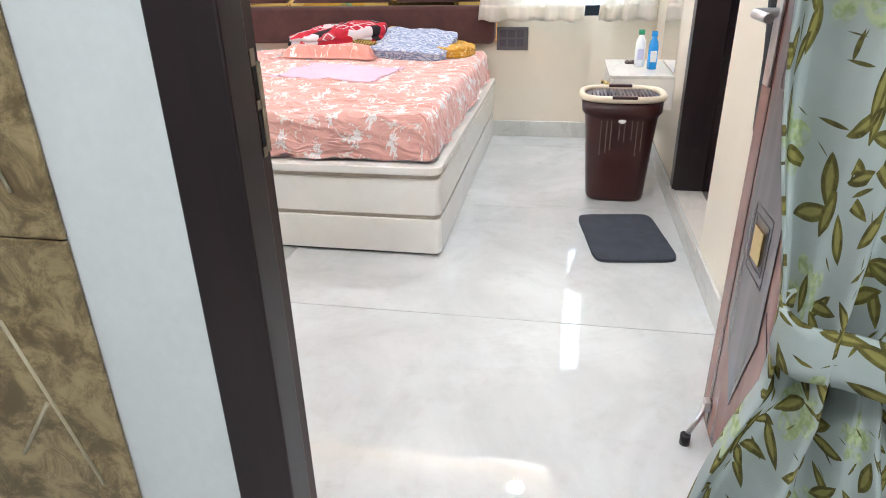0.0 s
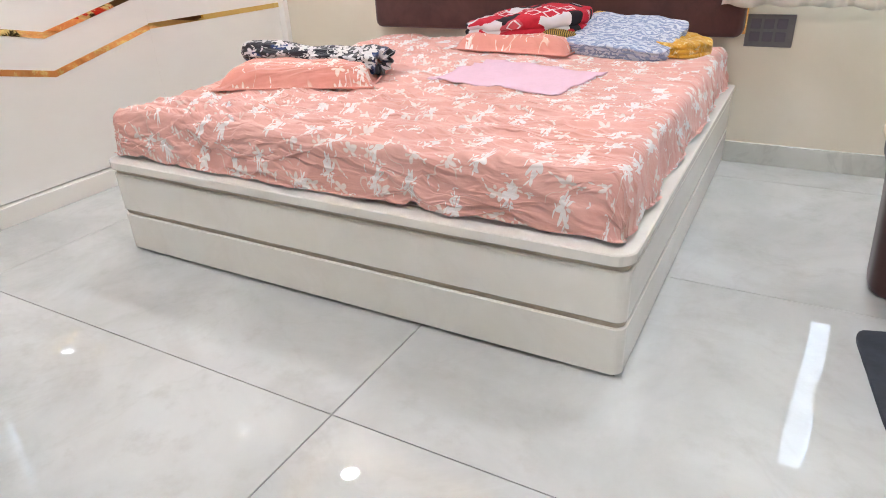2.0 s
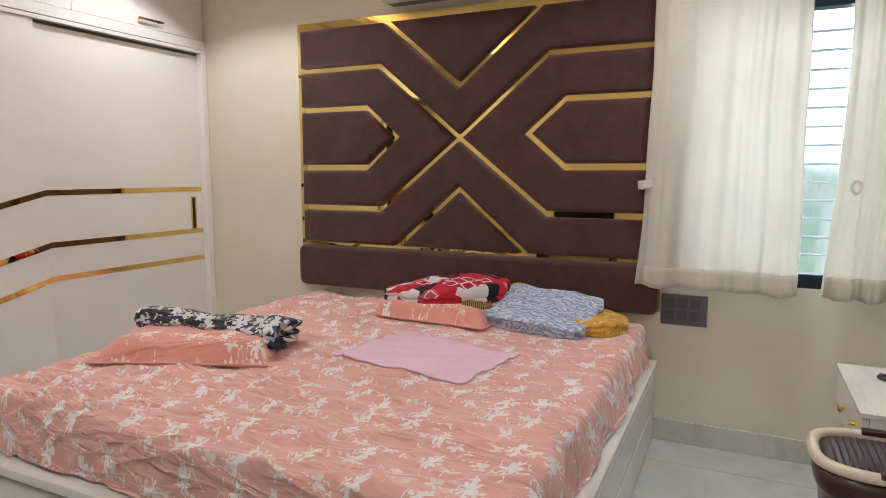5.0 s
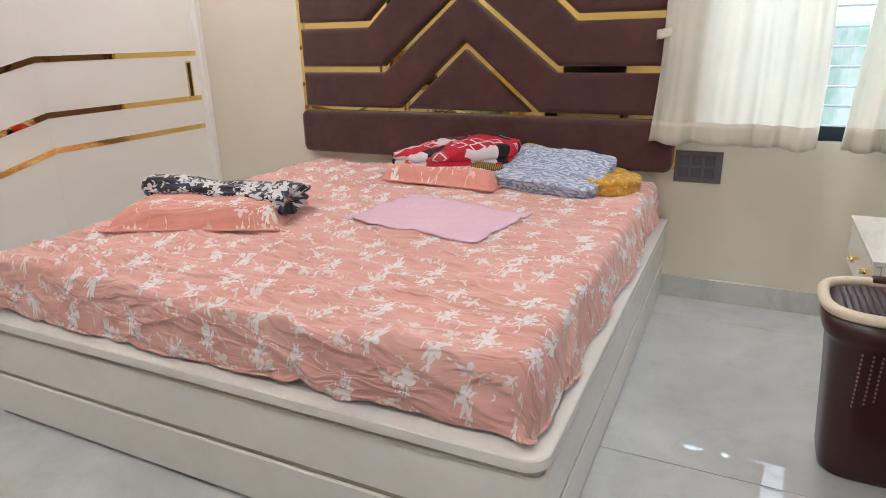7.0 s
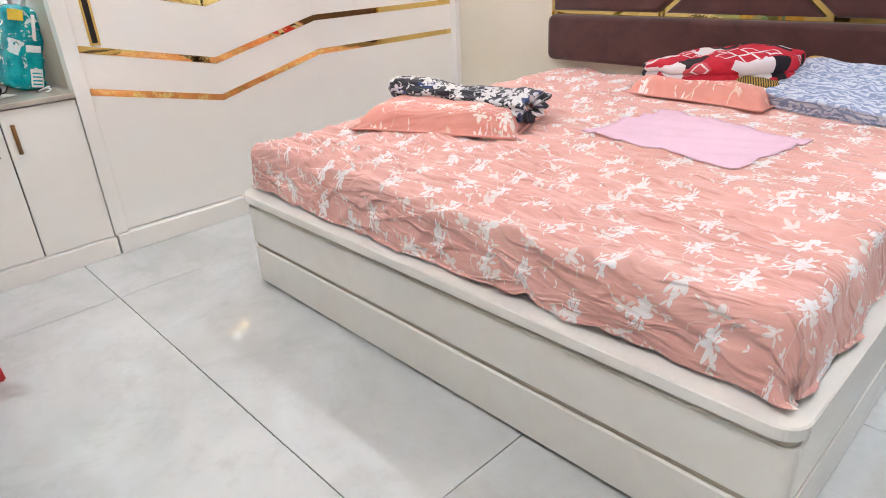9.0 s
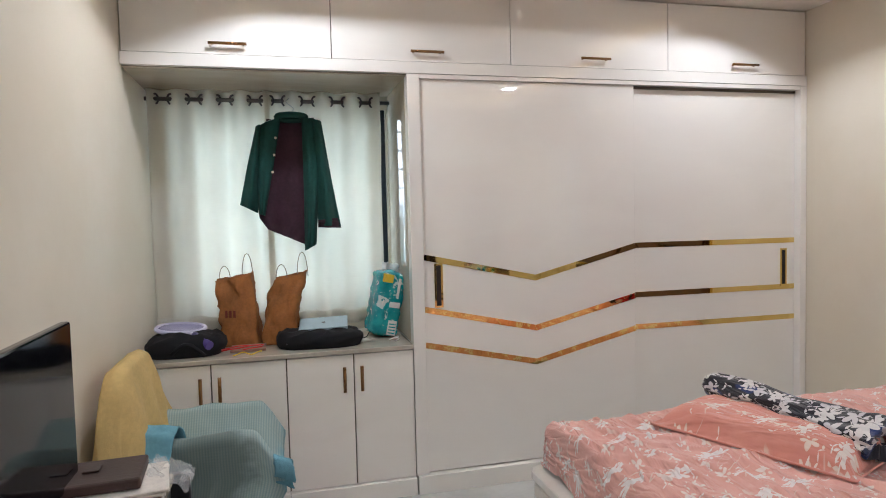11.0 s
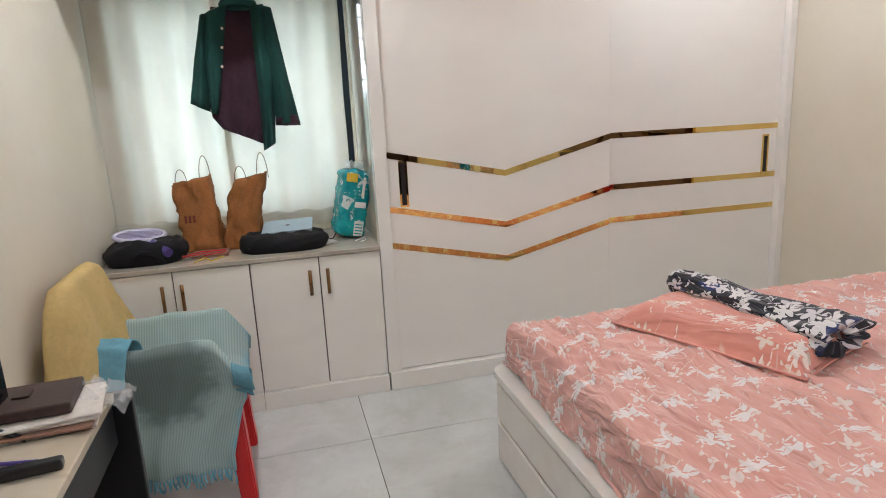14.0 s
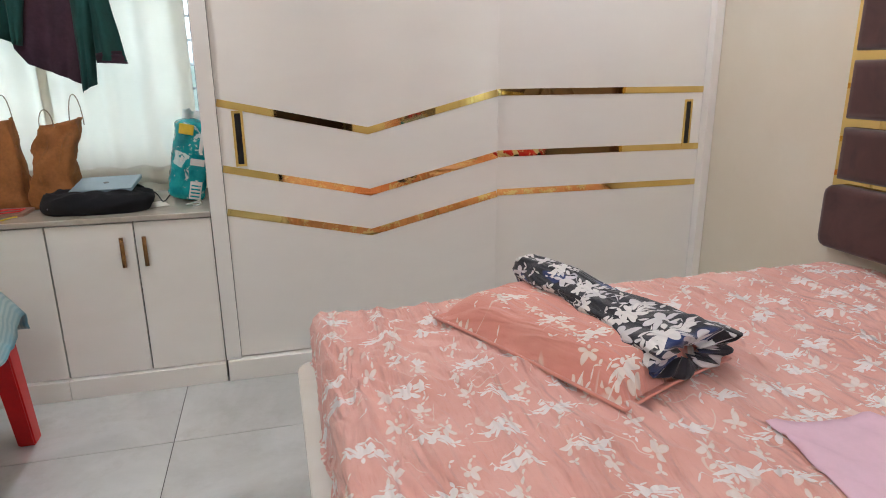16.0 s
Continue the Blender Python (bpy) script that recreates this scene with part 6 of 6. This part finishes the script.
# ---------------------------------------------------------------- laundry bin, mat, dressing table
BXC, BYC, BH = 0.795, 0.885, 0.555
bn = thing("laundry_bin", "tall brown plastic laundry bin with ivory rim", "laundry bin", at=(BXC, BYC, 0))
prof = [(0.135, 0.0), (0.147, 0.012), (0.150, 0.03), (0.168, 0.30), (0.180, 0.44), (0.186, 0.455), (0.198, 0.47), (0.200, 0.525)]
part("body", lathe(prof, 48, (BXC, BYC, 0), 1.0, 0.80, 4.2), M_BIN, bn)
rim = bmesh.new()
rp = []
for k in range(48):
    a = 2 * math.pi * k / 48
    c, s = math.cos(a), math.sin(a)
    q = (abs(c) ** 3.2 + abs(s) ** 3.2) ** (-1 / 3.2)
    rp.append((BXC + 0.200 * c * q, BYC + 0.160 * s * q, 0.543))
part("rim", tube(rp, 0.017, 10, closed=True), M_IVORY, bn, "ivory plastic rim")
lid = part("lid", lathe([(0.188, 0.528), (0.188, 0.536), (0.15, 0.543), (0.02, 0.546)], 48, (BXC, BYC, 0), 1.0, 0.79, 3.4), M_BINLID, bn, "dark purple ribbed lid")
for k in range(17):
    x = -0.15 + 0.01875 * k
    yy = 0.115 * (1 - (abs(x) / 0.19) ** 4) ** 0.5
    part("rib", tube([(BXC + x, BYC - yy, 0.545), (BXC + x, BYC, 0.550), (BXC + x, BYC + yy, 0.545)], 0.0045, 6), M_BINLID, lid)
for s in (-1, 1):
    part("clip", box(BXC - 0.06, BXC + 0.06, BYC + s * 0.160 - 0.018, BYC + s * 0.160 + 0.018, 0.548, 0.563, 0.004), M_BIN, bn, "brown rim clip")
part("badge", turn(lathe([(0.02, 0), (0.02, 0.004), (0.012, 0.006)], 24, sx=1.0, sy=0.62), pose(BXC, BYC - 0.1395, 0.435, 86)), M_WHITEP, bn, "small oval badge")
hole = bmesh.new()
for cx_ in (-0.10, -0.072, -0.05, -0.01, 0.015, 0.05, 0.075, 0.10):
    for k in range(random.randint(5, 13)):
        z = 0.43 - 0.014 * k
        y = BYC - 0.80 * (0.150 + (z - 0.03) / 0.27 * 0.018 * 1.0) - 0.0035 + (0.0 if z > 0.30 else 0.001)
        box(BXC + cx_ - 0.0022, BXC + cx_ + 0.0022, y - 0.001, y + 0.004, z - 0.003, z + 0.003, bm=hole)
tagged(part("vent_holes", hole, M_CORD, bn, "rows of small vent slots"), kind="stuff")

mt = pose(0.812, 0.288, 0.0, 0, 0, 8)


def mat_fn(u, v):
    a = u * 2 * math.pi
    c, s = math.cos(a), math.sin(a)
    q = (abs(c) ** 9 + abs(s) ** 9) ** (-1 / 9)
    r = min(1.0, v * 1.25)
    z = 0.014 if v < 0.8 else 0.014 * (1 - ((v - 0.8) / 0.2) ** 2)
    e = 1 + 0.008 * nz(c * 4, s * 4)
    return mt @ Vector((0.178 * c * q * r * e, 0.265 * s * q * r * e, max(0.001, z + 0.0015 * nz(c * r * 8, s * r * 8))))


solo("bath_mat", grid(96, 24, mat_fn), M_MAT, "charcoal grey bath mat with rounded corners on the floor", "mat", smooth=True)

dt = thing("dressing_table", "wall-hung dressing table with white marble top and drawer", "dressing table", at=(0.9, 1.36, 0.5))
VX0, VY0, VY1 = 0.735, 1.08, 1.66
part("top", box(VX0, XE - 0.001, VY0, VY1, 0.585, 0.602, 0.003), M_VMAR, dt, "white marble top")
part("body", box(VX0 + 0.028, XE - 0.001, VY0 + 0.006, VY1 - 0.006, 0.42, 0.5845), M_WARD2, dt)
dr = part("drawer", box(VX0 + 0.008, VX0 + 0.027, VY0 + 0.01, VY1 - 0.01, 0.425, 0.580, 0.002), M_WARD2, dt, "ivory drawer front")
kb = tube([(VX0 + 0.008, 1.36, 0.52), (VX0 - 0.02, 1.36, 0.52)], 0.005, 8)
tube([(VX0 - 0.02, 1.325, 0.52), (VX0 - 0.02, 1.395, 0.52)], 0.007, 8, bm=kb)
part("knob", kb, M_GOLD, dr, "gold drawer pull")
part("knob", turn(kb2 := tube([(VX0 + 0.008, 1.14, 0.545), (VX0 - 0.022, 1.14, 0.545)], 0.010, 8), Matrix()), M_GOLD, dr, "gold drawer pull")
mi = thing("wall_mirror", "tall frameless wall mirror above the dressing table", "mirror", at=(XE, 1.37, 0.61))
part("glass", box(XE - 0.007, XE - 0.001, 1.10, 1.66, 0.612, 2.0), M_MIRROR, mi, "silvered mirror glass")


def bottle(name, label, x, y, mat, h, r, capmat):
    t = thing(name, label, "bottle", "bottles on the dressing table", at=(x, y, 0.602))
    part("body", lathe([(r * 0.9, 0), (r, 0.008), (r, h * 0.58), (r * 0.85, h * 0.72), (r * 0.42, h * 0.84), (r * 0.40, h * 0.86)], 24, (x, y, 0.603), 0.7, 1.0, 2.6), mat, t)
    part("cap", lathe([(r * 0.45, h * 0.862), (r * 0.45, h)], 20, (x, y, 0.603)), capmat, t, "screw cap")
    part("label", box(x - r * 0.45, x + r * 0.45, y - r * 1.0 - 0.001, y - r * 0.9, 0.603 + h * 0.2, 0.603 + h * 0.5, 0.001, 1), M_FILMW if mat is not M_WHITEP else M_LILAC, t, "pale paper label")
    return t


bottle("lotion_bottle", "tall blue plastic lotion bottle", 0.975, 1.31, M_BLUEP, 0.20, 0.036, M_BLUEP)
bottle("lotion_bottle", "white plastic lotion bottle with green cap", 0.915, 1.40, M_WHITEP, 0.20, 0.038, plain("green_plastic", hexc("2c8a5a"), 0.4))
solo("hair_band", tube([(0.875 + 0.022 * math.cos(a) + 0.004 * math.cos(5 * a), 1.50 + 0.035 * math.sin(a), 0.609 + 0.003 * math.sin(3 * a)) for a in [k * math.pi / 10 for k in range(20)]], 0.007, 6, closed=True), M_LEATHER, "dark brown hair band on the marble top", "hair band")

# ---------------------------------------------------------------- ceiling lamps
for sx_, sy_ in SPOTS:
    t = thing("downlight", "small round recessed ceiling downlight", "downlight", "downlights in the tray", at=(sx_, sy_, 2.74))
    part("trim_ring", tube([(sx_ + 0.075 * math.cos(a), sy_ + 0.075 * math.sin(a), 2.742) for a in [k * math.pi / 12 for k in range(24)]], 0.007, 6, closed=True), M_WHITEP, t, "white trim ring")
    part("lens", lathe([(0.068, 2.7425), (0.068, 2.744)], 24, (sx_, sy_, 0)), M_SPOT, t, "lit diffuser")

# ---------------------------------------------------------------- corridor wall tiles
ct = thing("corridor_tiling", "brown patterned tiles on the corridor wall", "wall tiles", kind=STRUCT, at=(-0.5, YSO, 0))
for i in range(5):
    for j in range(5):
        x1, z0 = -0.08 - 0.30 * i, 0.45 * j
        part("tile", box(x1 - 0.298, x1, YSO - 0.016, YSO - 0.007, z0 + 0.001, z0 + 0.449, 0.002, 1), M_CTILE, ct)
        if i < 2:
            for a, c in (((0.05, 0.06), (0.13, 0.33)), ((0.13, 0.33), (0.24, 0.38)), ((0.24, 0.38), (0.22, 0.16)), ((0.10, 0.20), (0.17, 0.10))):
                part("tile_line", tube([(x1 - a[0], YSO - 0.0165, z0 + a[1]), (x1 - c[0], YSO - 0.0165, z0 + c[1])], 0.0032, 5), M_TILELINE, ct, "pale raised line")

# ---------------------------------------------------------------- floor slabs
TXS = [-4.22, -2.44, -0.66, 1.12, 2.90]
TYS = [-4.04, -2.87, -1.70, -0.515, 0.645, 1.812, 2.98]
for x0, x1 in zip(TXS, TXS[1:]):
    for y0, y1 in zip(TYS, TYS[1:]):
        part("tile", box(max(x0, -3.6) + 0.0017, min(x1, 2.9) - 0.0017, y0 + 0.0017, min(y1, 2.2) - 0.0017, -0.0048, 0.0, 0.0006, 1), M_TILE, floor)
